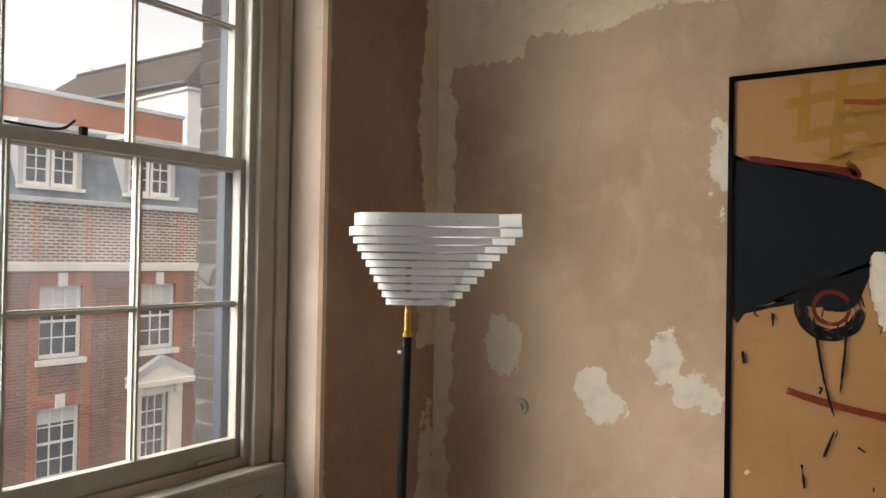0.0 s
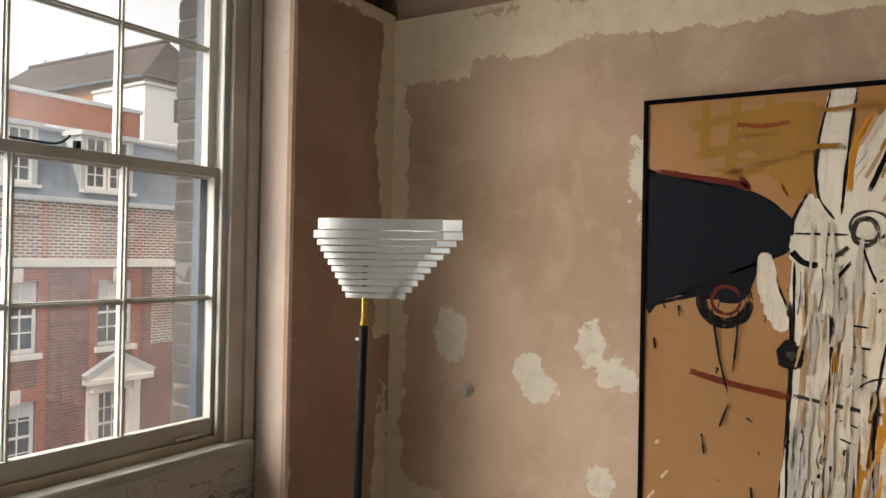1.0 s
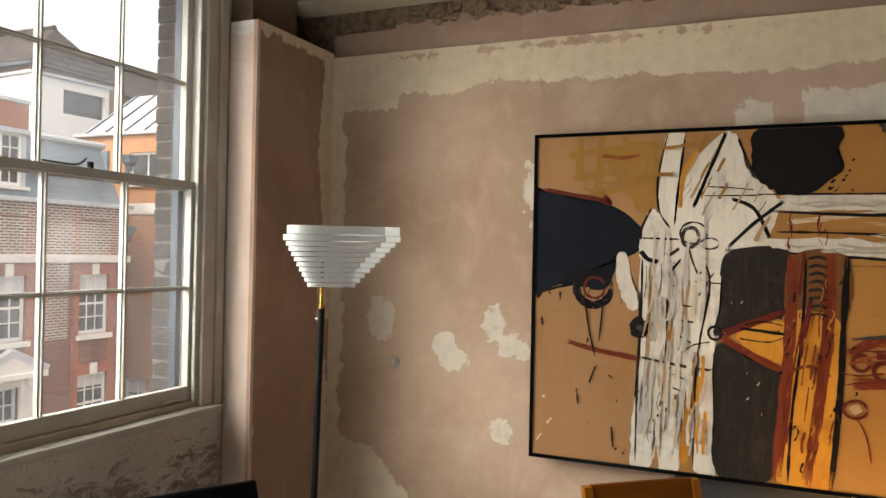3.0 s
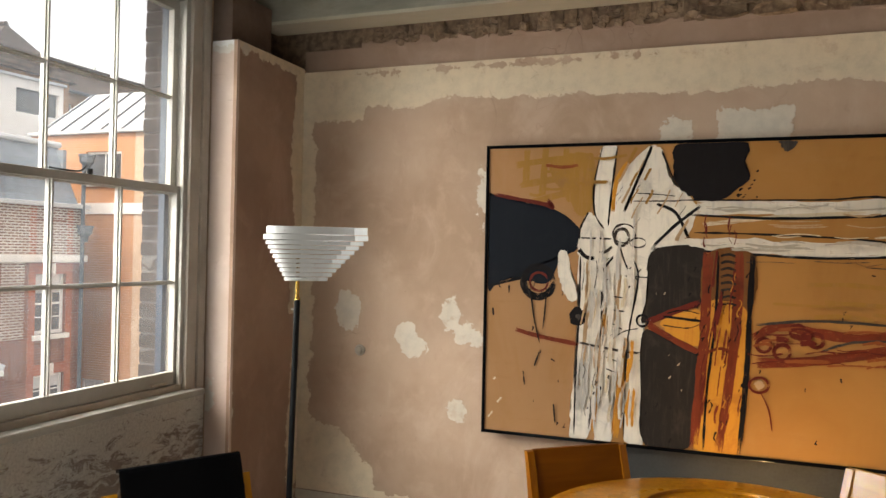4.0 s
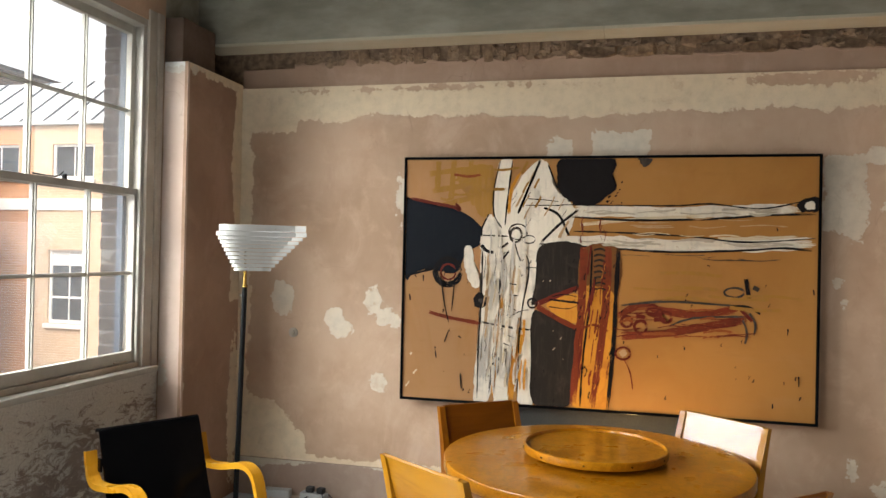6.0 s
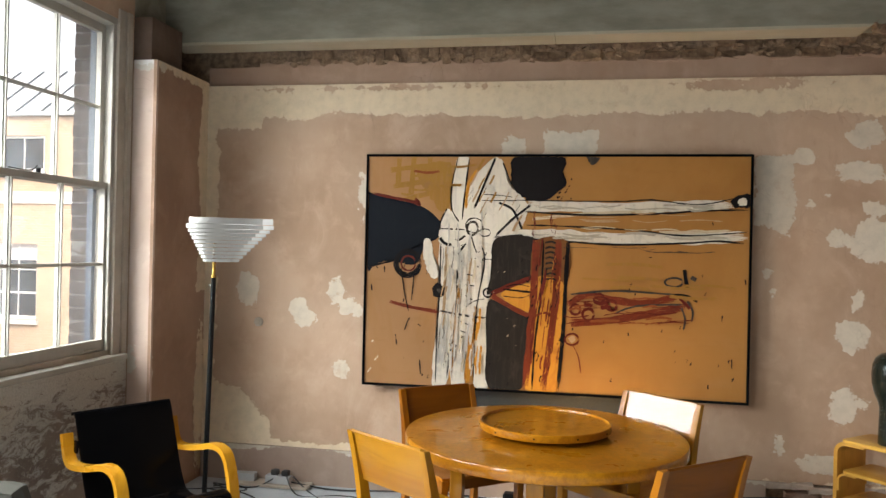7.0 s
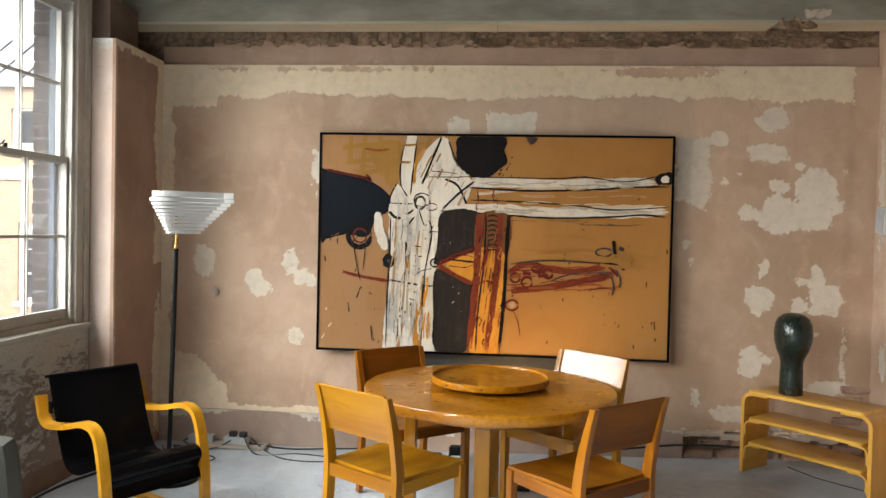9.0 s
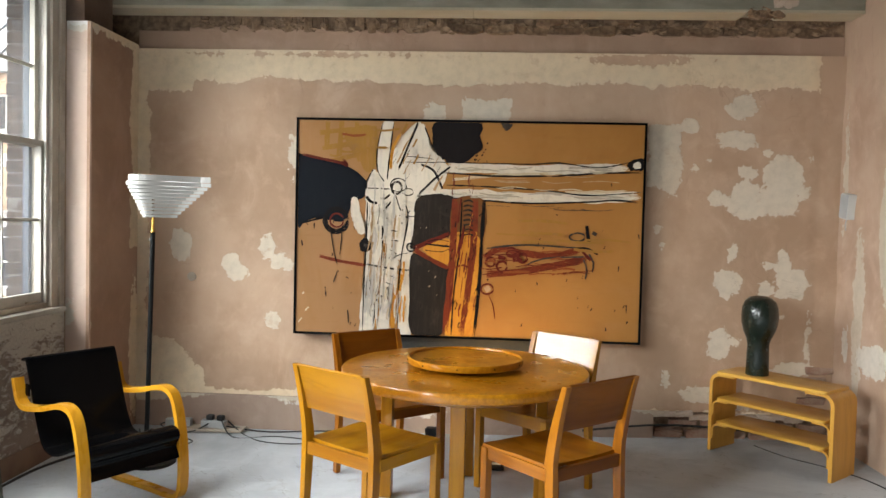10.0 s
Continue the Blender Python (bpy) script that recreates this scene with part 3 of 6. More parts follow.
# ---- the sash window ----
def sash_window(name, y0, y1, z0, z1):
    """Double-hung sash of three by four panes in a boxed frame with a deep sill."""
    w = tagged(new(name), "old cream-painted sash window of small panes", "window", "", "structure")
    zm = 1.872
    part("architrave", boxed((-1.835, y1 - 0.002, z0 - 0.03, -1.806, 1.900, 2.90), (-1.835, 1.905, z0 - 0.03, -1.797, 1.955, 2.90), (-1.835, y0 - 0.13, z0 - 0.03, -1.80, y0 + 0.002, 2.90), bevel=0.006), M_FRAME_PAINT, w, "chipped cream architrave")
    part("jamb_lining", boxed((-1.93, y1 - 0.012, z0 - 0.03, -1.838, y1 + 0.05, z1 + 0.06), (-1.93, y0 - 0.05, z0 - 0.03, -1.838, y0 + 0.012, z1 + 0.06), bevel=0.003), M_PAINT, w)
    part("staff_bead", boxed((-1.842, y1 - 0.03, z0, -1.824, y1 + 0.006, z1 + 0.02), (-1.842, y0 - 0.006, z0, -1.824, y0 + 0.03, z1 + 0.02), bevel=0.005), M_PAINT, w)
    part("head_lining", boxed((-1.93, y0 - 0.05, z1, -1.82, y1 + 0.05, z1 + 0.075), bevel=0.004), M_PAINT, w)
    part("window_sill", boxed((-1.95, y0 - 0.10, z0 - 0.062, -1.768, 1.93, z0 - 0.028), bevel=0.008), M_PAINT, w, "worn cream window board")
    part("sill_rail", boxed((-1.94, y0 - 0.05, z0 - 0.03, -1.832, y1 + 0.05, z0 + 0.003), bevel=0.004), M_FRAME_PAINT, w)
    ys = [y0 + 0.035 + (y1 - y0 - 0.07) * k / 3 for k in range(4)]
    for sash, x, lo, hi, mid in (("lower_sash", -1.865, z0 + 0.004, zm + 0.02, 1.425), ("upper_sash", -1.905, zm - 0.02, z1, 2.325)):
        bottom, top = (0.062, 0.036) if sash == "lower_sash" else (0.036, 0.05)
        s = part(sash, boxed((x - 0.018, y0 + 0.004, lo, x + 0.018, y0 + 0.045, hi), (x - 0.018, y1 - 0.045, lo, x + 0.018, y1 - 0.004, hi),
                             (x - 0.018, y0 + 0.045, lo, x + 0.018, y1 - 0.045, lo + bottom), (x - 0.018, y0 + 0.045, hi - top, x + 0.018, y1 - 0.045, hi), bevel=0.003), M_PAINT, w)
        for k in (1, 2):
            part("glazing_bar", boxed((x - 0.017, ys[k] - 0.0095, lo + bottom, x + 0.005, ys[k] + 0.0095, hi - top), (x + 0.0052, ys[k] - 0.0042, lo + bottom, x + 0.0175, ys[k] + 0.0042, hi - top), bevel=0.0015), M_PAINT, s)
        part("glazing_bar", boxed((x - 0.0155, y0 + 0.045, mid - 0.0092, x + 0.004, y1 - 0.045, mid + 0.0092), (x + 0.0042, y0 + 0.045, mid - 0.0040, x + 0.0160, y1 - 0.045, mid + 0.0040), bevel=0.0015), M_PAINT, s)
        for k in range(3):
            for a, b in ((lo + bottom - 0.006, mid), (mid, hi - top + 0.006)):
                p = part("pane", boxed((x - 0.002, ys[k] if k else y0 + 0.04, a, x + 0.002, ys[k + 1] if k < 2 else y1 - 0.04, b)), M_GLASS, s)
                p.visible_shadow = False
    part("sash_lift", boxed((-1.846, y1 - 0.20, z0 + 0.012, -1.832, y1 - 0.10, z0 + 0.022), bevel=0.003), M_FRAME_PAINT, w)
    part("sash_fastener", tube(bmesh.new(), [(-1.868, ys[2] - 0.165, zm + 0.022), (-1.868, ys[2] - 0.165, zm + 0.045)], 0.012, 8), M_BLACK_METAL, w, "dark metal fastener")
    part("bell_wire", tube(bmesh.new(), curve_points([(-1.875, ys[1] + 0.0, zm + 0.03), (-1.86, ys[1] + 0.06, zm + 0.026), (-1.85, ys[1] + 0.13, zm + 0.028), (-1.845, ys[1] + 0.165, zm + 0.055)]), 0.004, 6), M_RUBBER, w, "loose dark wire")
    part("sash_cord", tube(bmesh.new(), curve_points([(-1.850, y1 - 0.004, 2.62), (-1.848, y1 - 0.008, 2.57), (-1.850, y1 - 0.004, 2.53)]), 0.006, 6), M_RUBBER, w)
    return w


sash_window("window_1", *WINDOW)
for side_y, off in ((WINDOW[1], 1), (WINDOW[0], -1)):
    structure("outer_frame", boxed((-1.964, min(side_y - 0.042 * off, side_y + 0.03 * off), 0.90, -1.926, max(side_y - 0.042 * off, side_y + 0.03 * off), 2.84), bevel=0.002), M_BLUE, "dark blue outer window frame", "window frame")


# ---- loose pieces of the setting ----
def lump(sx, sy, sz, seed, worn=0.15):
    """A worn block with rough broken faces, about its own middle."""
    bm = bmesh.new()
    bmesh.ops.create_cube(bm, size=1.0)
    bmesh.ops.subdivide_edges(bm, edges=bm.edges, cuts=1)
    rnd = random.Random(seed)
    for v in bm.verts:
        corner = sum(abs(c) > 0.4 for c in v.co) - 1
        shrink = 1 - worn * 0.35 * max(0, corner)
        v.co = Vector((v.co.x * sx, v.co.y * sy, v.co.z * sz)) * shrink + Vector((rnd.uniform(-1, 1), rnd.uniform(-1, 1), rnd.uniform(-1, 1))) * worn * min(sx, sy, sz)
    mesh = bpy.data.meshes.new("brick")
    bm.to_mesh(mesh)
    bm.free()
    mesh.shade_smooth()
    mesh.set_sharp_from_angle(angle=radians(50))
    return mesh


def lay(meshes, material, parent, name, places, seed):
    rnd = random.Random(seed)
    for mesh in meshes:
        if not mesh.materials:
            mesh.materials.append(material)
    for x, y, z in places:
        o = new(name, rnd.choice(meshes))
        o.location = (x, y, z)
        o.rotation_euler = (rnd.uniform(-0.05, 0.05), rnd.uniform(-0.04, 0.04), rnd.uniform(-0.05, 0.05))
        o.parent = parent


def lay_bricks():
    rnd = random.Random(5)
    # soldier bricks and stretchers bare above the plaster strip
    course = tagged(new("bare_brickwork"), "rough bare brickwork with crumbling mortar above the plaster", "brickwork", "", "structure")
    soldiers = [lump(0.066, 0.09, 0.20, s, 0.10) for s in range(8)]
    flats = [lump(0.215, 0.09, 0.064, s, 0.22) for s in range(10, 20)]
    lay(soldiers, M_ROUGH, course, "brick", [(-1.05 + 0.072 * i, 2.678 + rnd.uniform(-0.012, 0.010), 2.85 + rnd.uniform(-0.03, 0.03)) for i in range(22)], 1)
    rest = [(0.62 + 0.222 * i + (0.11 if r % 2 else 0.0), 2.672 + rnd.uniform(-0.016, 0.014), 2.768 + 0.068 * r) for r in range(3) for i in range(11)]
    lay(flats, M_ROUGH, course, "brick", [q for q in rest if q[0] < 2.98], 2)
    # ragged plaster edge under them
    ragged = bmesh.new()
    rows = []
    for i in range(281):
        x = -1.30 + 0.0152 * i
        top = 2.772 - 0.010 * (x + 1.3) + 0.036 * noise.noise(Vector((x * 2.6, 0, 4))) + 0.024 * noise.noise(Vector((x * 9, 0, 9))) + 0.016 * noise.noise(Vector((x * 31, 0, 2))) + 0.008 * noise.noise(Vector((x * 80, 0, 5)))
        top = max(top, 2.735)
        lean = 0.006 * noise.noise(Vector((x * 9, 3, 1)))
        rows.append([ragged.verts.new(v) for v in ((x, 2.634 + lean, 2.72), (x, 2.630 + lean, top - 0.006), (x, 2.638 + lean, top), (x, 2.668, top), (x, 2.668, 2.72))])
    for a, b in zip(rows, rows[1:]):
        for k in range(5):
            ragged.faces.new((a[k], a[(k + 1) % 5], b[(k + 1) % 5], b[k]))
    part("plaster_edge", ragged, M_STRIP, course, "ragged broken plaster edge")
    part("mortar_bed", boxed((-1.3, 2.641, 2.735, SIDE_X, 2.6595, 2.96)), M_MORTAR, course, "rough brown bedding mortar")
    crumbs = [lump(0.060, 0.028, 0.030, s, 0.42) for s in range(60, 70)]
    lay(crumbs, M_MORTAR, course, "mortar_lump", [(rnd.uniform(-1.2, 3.0), 2.638 + rnd.uniform(-0.008, 0.012), 2.755 + rnd.uniform(-0.005, 0.085)) for i in range(170)], 6)
    lay([lump(0.075, 0.10, 0.045, s, 0.4) for s in range(70, 76)], M_MORTAR, course, "concrete_lump", [(2.42 + 0.030 * i, 2.44 + rnd.uniform(-0.04, 0.03), 2.846 + rnd.uniform(-0.012, 0.006)) for i in range(7)], 7)
    lay([lump(0.06, 0.03, 0.05, s, 0.4) for s in range(80, 84)], M_CRUMB, course, "mortar_lump", [(2.56 + 0.03 * i, 2.368 + rnd.uniform(-0.004, 0.004), 2.872 + rnd.uniform(-0.02, 0.03)) for i in range(4)], 9)
    # bricks bared at the foot of the wall
    foot = tagged(new("bared_footing"), "broken skirting with bared red bricks", "brickwork", "", "structure")
    reds = [lump(0.19, 0.07, 0.055, s) for s in range(30, 35)]
    red = surf("bared_red_brick", (0.34, 0.17, 0.11), (0.52, 0.40, 0.31), 18.0, 0.95, 1.2, 80, vary=0.6)
    lay(reds, red, foot, "brick", [(2.03 + 0.21 * i + (0.1 if r else 0), 2.632 + rnd.uniform(-0.010, 0.012), 0.085 + 0.068 * r) for r in range(2) for i in range(5)], 4)
    lay([lump(0.12, 0.05, 0.04, s) for s in range(40, 44)], M_CRUMB, foot, "mortar_lump", [(1.95 + 0.09 * i, 2.615 + rnd.uniform(-0.01, 0.01), 0.215 + rnd.uniform(-0.015, 0.012)) for i in range(13)], 5)
    lay(reds, red, foot, "brick", [(2.955 + (0.05 if r % 2 else 0.0), 2.628, 0.34 + 0.066 * r) for r in range(4)], 8)
    part("mortar_bed", boxed((1.94, 2.645, 0.0, SIDE_X, 2.6595, 0.24)), M_MORTAR, foot, "pale crumbling bedding mortar")
    # dark brick reveal outside the window
    reveal = tagged(new("window_reveal"), "dark brick reveal outside the window", "brickwork", "", "structure")
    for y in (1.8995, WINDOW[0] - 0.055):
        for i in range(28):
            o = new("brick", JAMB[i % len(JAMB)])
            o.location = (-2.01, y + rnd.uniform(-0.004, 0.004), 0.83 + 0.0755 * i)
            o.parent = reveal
    part("mortar_bed", boxed((-2.060, 1.7965, 0.75, -1.966, 1.99, 3.0)), M_DARK_JOINT, reveal)


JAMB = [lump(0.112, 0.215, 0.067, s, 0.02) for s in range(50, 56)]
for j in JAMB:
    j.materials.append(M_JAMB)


# ---- the painting ----
PAINTING = thing("framed_painting", pose(-0.512, 2.505, 0.689), "large abstract painting on ochre ground in a thin black frame", "painting")
PW, PH = 2.322, 1.457
part("frame_rail", boxed((0, 0, 0, PW, 0.05, 0.016), bevel=0.002), M_BLACK, PAINTING)
part("frame_rail", boxed((0, 0, PH - 0.016, PW, 0.05, PH), bevel=0.002), M_BLACK, PAINTING)
part("frame_stile", boxed((0, 0, 0.016, 0.016, 0.05, PH - 0.016), bevel=0.002), M_BLACK, PAINTING)
part("frame_stile", boxed((PW - 0.016, 0, 0.016, PW, 0.05, PH - 0.016), bevel=0.002), M_BLACK, PAINTING)
part("hanging_batten", boxed((0.3, 0.045, PH - 0.25, PW - 0.3, 0.1, PH - 0.16)), M_BLACK, PAINTING)


def canvas_mat():
    n = Nodes("ochre_canvas")
    big, weave, wash = n.noise(1.1, 4, 0.6), n.noise(260.0, 2), n.noise(5.0, 6, 0.7, n.scaled(n.co, (0.3, 1, 1)))
    apart = n.t.nodes.new("ShaderNodeSeparateXYZ")
    n.put(apart.inputs[0], n.co)
    across = n.calc("ADD", apart.outputs[0], n.calc("MULTIPLY", n.calc("SUBTRACT", big, 0.5), 0.8))
    c = n.mix(n.step(across, 0.25, 1.15), (0.36, 0.178, 0.068), (0.365, 0.166, 0.038))
    c = n.mix(n.calc("MULTIPLY", n.step(wash, 0.5, 0.75), 0.3), c, (0.375, 0.195, 0.08))
    glaze = n.noise(2.2, 5, 0.65, n.scaled(n.co, (1, 1, 0.6)), 0.8)
    c = n.mix(n.calc("MULTIPLY", n.step(glaze, 0.42, 0.7), 0.55), c, (0.30, 0.125, 0.022))
    c = n.mix(n.calc("MULTIPLY", n.step(n.noise(30.0, 5, 0.7, n.scaled(n.co, (0.15, 1, 1))), 0.55, 0.75), 0.18), c, (0.22, 0.09, 0.02))
    n.bump(weave, 0.2, 0.001)
    return n.done(c, 0.55, 0.0, 0.3)


def paint(name, c, drag_to=None, amount=0.35):
    """Dragged oil paint; drag_to is the tone that shows through in the streaks."""
    n = Nodes(name)
    long_drag = n.noise(34.0, 6, 0.75, n.scaled(n.co, (1, 1, 0.10)), 0.4)
    cloud, fine = n.noise(7.0, 6, 0.7, None, 0.6), n.noise(120.0, 4, 0.7)
    under = drag_to or tuple(x * 0.62 + 0.006 for x in c)
    col = n.mix(n.calc("MULTIPLY", n.step(long_drag, 0.48, 0.72), amount), c, under)
    col = n.mix(n.calc("MULTIPLY", n.step(cloud, 0.5, 0.72), amount), col, tuple(x * 0.8 + 0.004 for x in under))
    col = n.mix(n.calc("MULTIPLY", n.step(fine, 0.62, 0.75), amount * 0.6), col, under)
    n.bump(n.calc("ADD", long_drag, n.calc("MULTIPLY", fine, 0.3)), 0.45, 0.0012)
    return n.done(col, 0.6, 0.0, 0.12)


part("canvas", boxed((0.012, 0.008, 0.012, PW - 0.012, 0.03, PH - 0.012)), canvas_mat(), PAINTING, "ochre painted canvas")
ink_blue, black_paint, charcoal, umber_black = paint("blue_black_paint", (0.005, 0.007, 0.011)), paint("black_paint", (0.008, 0.006, 0.006)), paint("charcoal_paint", (0.045, 0.036, 0.030), (0.16, 0.12, 0.08), 0.5), paint("umber_black_paint", (0.020, 0.015, 0.012), (0.055, 0.042, 0.03), 0.6)
white_paint, cream_paint, buff_paint = paint("chalk_white_paint", (0.72, 0.64, 0.52), (0.46, 0.41, 0.35), 0.55), paint("cream_paint", (0.62, 0.50, 0.34), (0.42, 0.27, 0.12), 0.45), paint("buff_paint", (0.45, 0.28, 0.15))
umber_brown = paint("umber_brown_paint", (0.16, 0.065, 0.018))
mustard, amber_paint = paint("mustard_wash", (0.33, 0.165, 0.032), (0.36, 0.178, 0.06), 0.9), paint("amber_paint", (0.56, 0.24, 0.03), (0.42, 0.13, 0.02), 0.6)
rust, maroon, red_oxide = paint("rust_paint", (0.26, 0.07, 0.02)), paint("maroon_paint", (0.13, 0.018, 0.010)), paint("red_oxide_paint", (0.19, 0.034, 0.013), (0.09, 0.018, 0.010), 0.6)
LAYER = [0.0074]


def lift():
    LAYER[0] -= 0.00005
    return LAYER[0]


def clip(u, v):
    return min(max(u, 0.017), PW - 0.017), min(max(v, 0.017), PH - 0.017)


def dab(material, points):
    """A filled brush shape with a slightly ragged edge."""
    y = lift()
    bm = bmesh.new()
    ring = []
    for k, q in enumerate(curve_points([(a, 0, b) for a, b in points], 14, True)):
        r = 0.007 * noise.noise(Vector((q.x * 40, q.z * 40, y * 9000))) + 0.006 * noise.noise(Vector((q.x * 170, q.z * 170, y * 9000)))
        u, v = clip(q.x + r, q.z + r)
        ring.append(bm.verts.new((u, y, v)))
    f = bm.faces.new(ring)
    bmesh.ops.triangulate(bm, faces=[f])
    part("paint_shape", bm, material, PAINTING)


def stroke(material, width, points):
    """A brush line laid by several bristle tracks that start, stop and waver each in its own way."""
    y = lift()
    bm = bmesh.new()
    line = curve_points([(a, 0, b) for a, b in points], 10)
    total = len(line) - 1
    sides = []
    for k, q in enumerate(line):
        d = line[min(k + 1, total)] - line[max(k - 1, 0)]
        sides.append(Vector((-d.z, 0, d.x)).normalized())
    rnd = random.Random(int(width * 1e5) + int(points[0][0] * 1e4) * 7 + int(points[-1][1] * 1e4))
    tracks = max(1, min(9, int(width / 0.0045)))
    last = None
    for b in range(tracks):
        c = (b + 0.5) / tracks - 0.5
        half = width / tracks * (0.5 if tracks == 1 else 0.56)
        outer = abs(c) * 2
        k0 = int(rnd.uniform(0, 0.06 * outer + 0.01) * total)
        k1 = total - int(rnd.uniform(0, 0.10 * outer + 0.02) * total)
        rows = []
        for k in range(k0, k1 + 1):
            q, side = line[k], sides[k]
            t = (k - k0) / max(1, k1 - k0)
            press = 1 + 0.30 * noise.noise(Vector((q.x * 14, q.z * 14, width * 900)))
            thin = min(1.0, 0.4 + 8 * t, 0.3 + 7 * (1 - t))
            dry = 1 + 0.75 * noise.noise(Vector((q.x * 45 + b * 3.7, q.z * 45, y * 9000)))
            off = side * (c * width * press)
            w = max(0.0004, half * thin * min(1.35, dry) * press)
            pair = [clip(q.x + off.x + side.x * e * w, q.z + off.z + side.z * e * w) for e in (1, -1)]
            rows.append([bm.verts.new((u, y, v)) for u, v in pair])
        for r0, r1 in zip(rows, rows[1:]):
            if (r0[0].co - r1[0].co).length + (r0[1].co - r1[1].co).length > 1e-5:
                bm.faces.new((r0[0], r0[1], r1[1], r1[0]))
        # the paint runs together once in the middle of the line
        m = total // 2 - k0
        if last:
            bm.faces.new((last[0], last[1], rows[m + 1][1], rows[m][1]))
        last = (rows[m][0], rows[m + 1][0])
    part("brush_line", bm, material, PAINTING)


stroke(mustard, 0.0325, [(0.156, 1.356), (0.327, 1.378), (0.498, 1.389)])
stroke(mustard, 0.0325, [(0.177, 1.255), (0.367, 1.285), (0.519, 1.306)])
stroke(mustard, 0.0325, [(0.236, 1.169), (0.444, 1.222)])
stroke(mustard, 0.0325, [(0.212, 1.433), (0.207, 1.256)])
stroke(mustard, 0.0325, [(0.307, 1.445), (0.292, 1.208)])
stroke(mustard, 0.0325, [(0.410, 1.436), (0.399, 1.192)])
stroke(mustard, 0.0325, [(0.471, 1.411), (0.451, 1.260)])
stroke(mustard, 0.0325, [(0.501, 1.231), (0.466, 1.118)])
dab(mustard, [(0.327, 1.359), (0.536, 1.400), (0.537, 1.157), (0.485, 1.099), (0.426, 1.173)])
stroke(rust, 0.0144, [(0.308, 1.352), (0.404, 1.342), (0.472, 1.351)])
dab(ink_blue, [(0.013, 1.184), (0.036, 1.203), (0.216, 1.169), (0.370, 1.127), (0.448, 1.072), (0.494, 1.020), (0.488, 0.960), (0.443, 0.921), (0.382, 0.920), (0.368, 0.832), (0.324, 0.767), (0.243, 0.773), (0.166, 0.793), (0.070, 0.761), (0.017, 0.740)])
stroke(maroon, 0.0181, [(0.043, 1.211), (0.197, 1.180), (0.305, 1.160), (0.347, 1.142), (0.319, 1.186)])
stroke(black_paint, 0.0325, [(0.358, 0.775), (0.337, 0.721), (0.283, 0.698), (0.228, 0.718), (0.205, 0.772), (0.226, 0.826), (0.280, 0.849), (0.335, 0.828), (0.358, 0.775)])
stroke(maroon, 0.0108, [(0.331, 0.775), (0.318, 0.742), (0.286, 0.728), (0.253, 0.741), (0.239, 0.772), (0.252, 0.805), (0.284, 0.819), (0.317, 0.806), (0.331, 0.775)])
stroke(black_paint, 0.0109, [(0.017, 0.740), (0.101, 0.765), (0.204, 0.791)])
dab(white_paint, [(0.584, 1.431), (0.652, 1.432), (0.640, 1.290), (0.626, 1.091), (0.593, 1.026), (0.553, 1.119), (0.557, 1.288)])
dab(white_paint, [(0.811, 1.435), (0.864, 1.406), (0.917, 1.258), (1.013, 1.166), (1.008, 1.054), (0.935, 0.959), (0.830, 0.937), (0.793, 0.891), (0.680, 0.859), (0.566, 0.871), (0.481, 0.907), (0.479, 1.005), (0.523, 1.119), (0.603, 1.083), (0.652, 1.264), (0.715, 1.347)])
dab(white_paint, [(0.489, 0.930), (0.641, 0.914), (0.616, 0.668), (0.584, 0.364), (0.545, 0.039), (0.453, 0.036), (0.480, 0.437), (0.486, 0.665)])
dab(white_paint, [(0.641, 0.926), (0.815, 0.937), (0.792, 0.597), (0.700, 0.481), (0.660, 0.043), (0.569, 0.032), (0.598, 0.440), (0.624, 0.668)])
dab(white_paint, [(0.743, 0.747), (0.823, 0.900), (0.795, 0.484), (0.802, 0.028), (0.718, 0.025), (0.716, 0.292), (0.732, 0.558)])
dab(white_paint, [(0.382, 0.920), (0.420, 0.921), (0.453, 0.797), (0.478, 0.710), (0.455, 0.683), (0.413, 0.720), (0.384, 0.814)])
stroke(white_paint, 0.0614, [(1.013, 1.140), (1.238, 1.141), (1.611, 1.137), (1.979, 1.152), (2.217, 1.161)])
stroke(white_paint, 0.0686, [(0.849, 0.949), (1.168, 0.967), (1.542, 0.950), (1.948, 0.959), (2.296, 0.974)])
stroke(cream_paint, 0.0181, [(1.053, 1.062), (1.352, 1.095), (1.722, 1.117)])
stroke(cream_paint, 0.0144, [(1.800, 0.996), (2.021, 0.998), (2.203, 1.013)])
stroke(amber_paint, 0.0325, [(0.708, 0.481), (0.686, 0.253), (0.668, 0.039)])
stroke(amber_paint, 0.0217, [(0.714, 1.366), (0.656, 1.264), (0.636, 1.121)])
stroke(amber_paint, 0.0181, [(0.609, 0.630), (0.586, 0.288), (0.560, 0.058)])
stroke(buff_paint, 0.0181, [(0.527, 0.893), (0.519, 0.552), (0.496, 0.209)])
stroke(buff_paint, 0.0144, [(0.681, 0.821), (0.663, 0.594)])
stroke(black_paint, 0.0082, [(0.584, 1.431), (0.550, 1.262), (0.553, 1.119), (0.600, 1.038)])
stroke(black_paint, 0.0082, [(0.656, 1.429), (0.634, 1.234), (0.619, 1.053)])
stroke(black_paint, 0.0138, [(0.818, 1.435), (0.754, 1.273), (0.693, 1.122)])
stroke(black_paint, 0.0138, [(0.844, 1.159), (0.931, 1.116), (0.991, 0.997)])
stroke(black_paint, 0.0138, [(1.040, 1.148), (0.933, 1.060), (0.829, 0.956)])
stroke(black_paint, 0.0055, [(0.748, 1.210), (0.843, 1.204), (0.929, 1.194)])
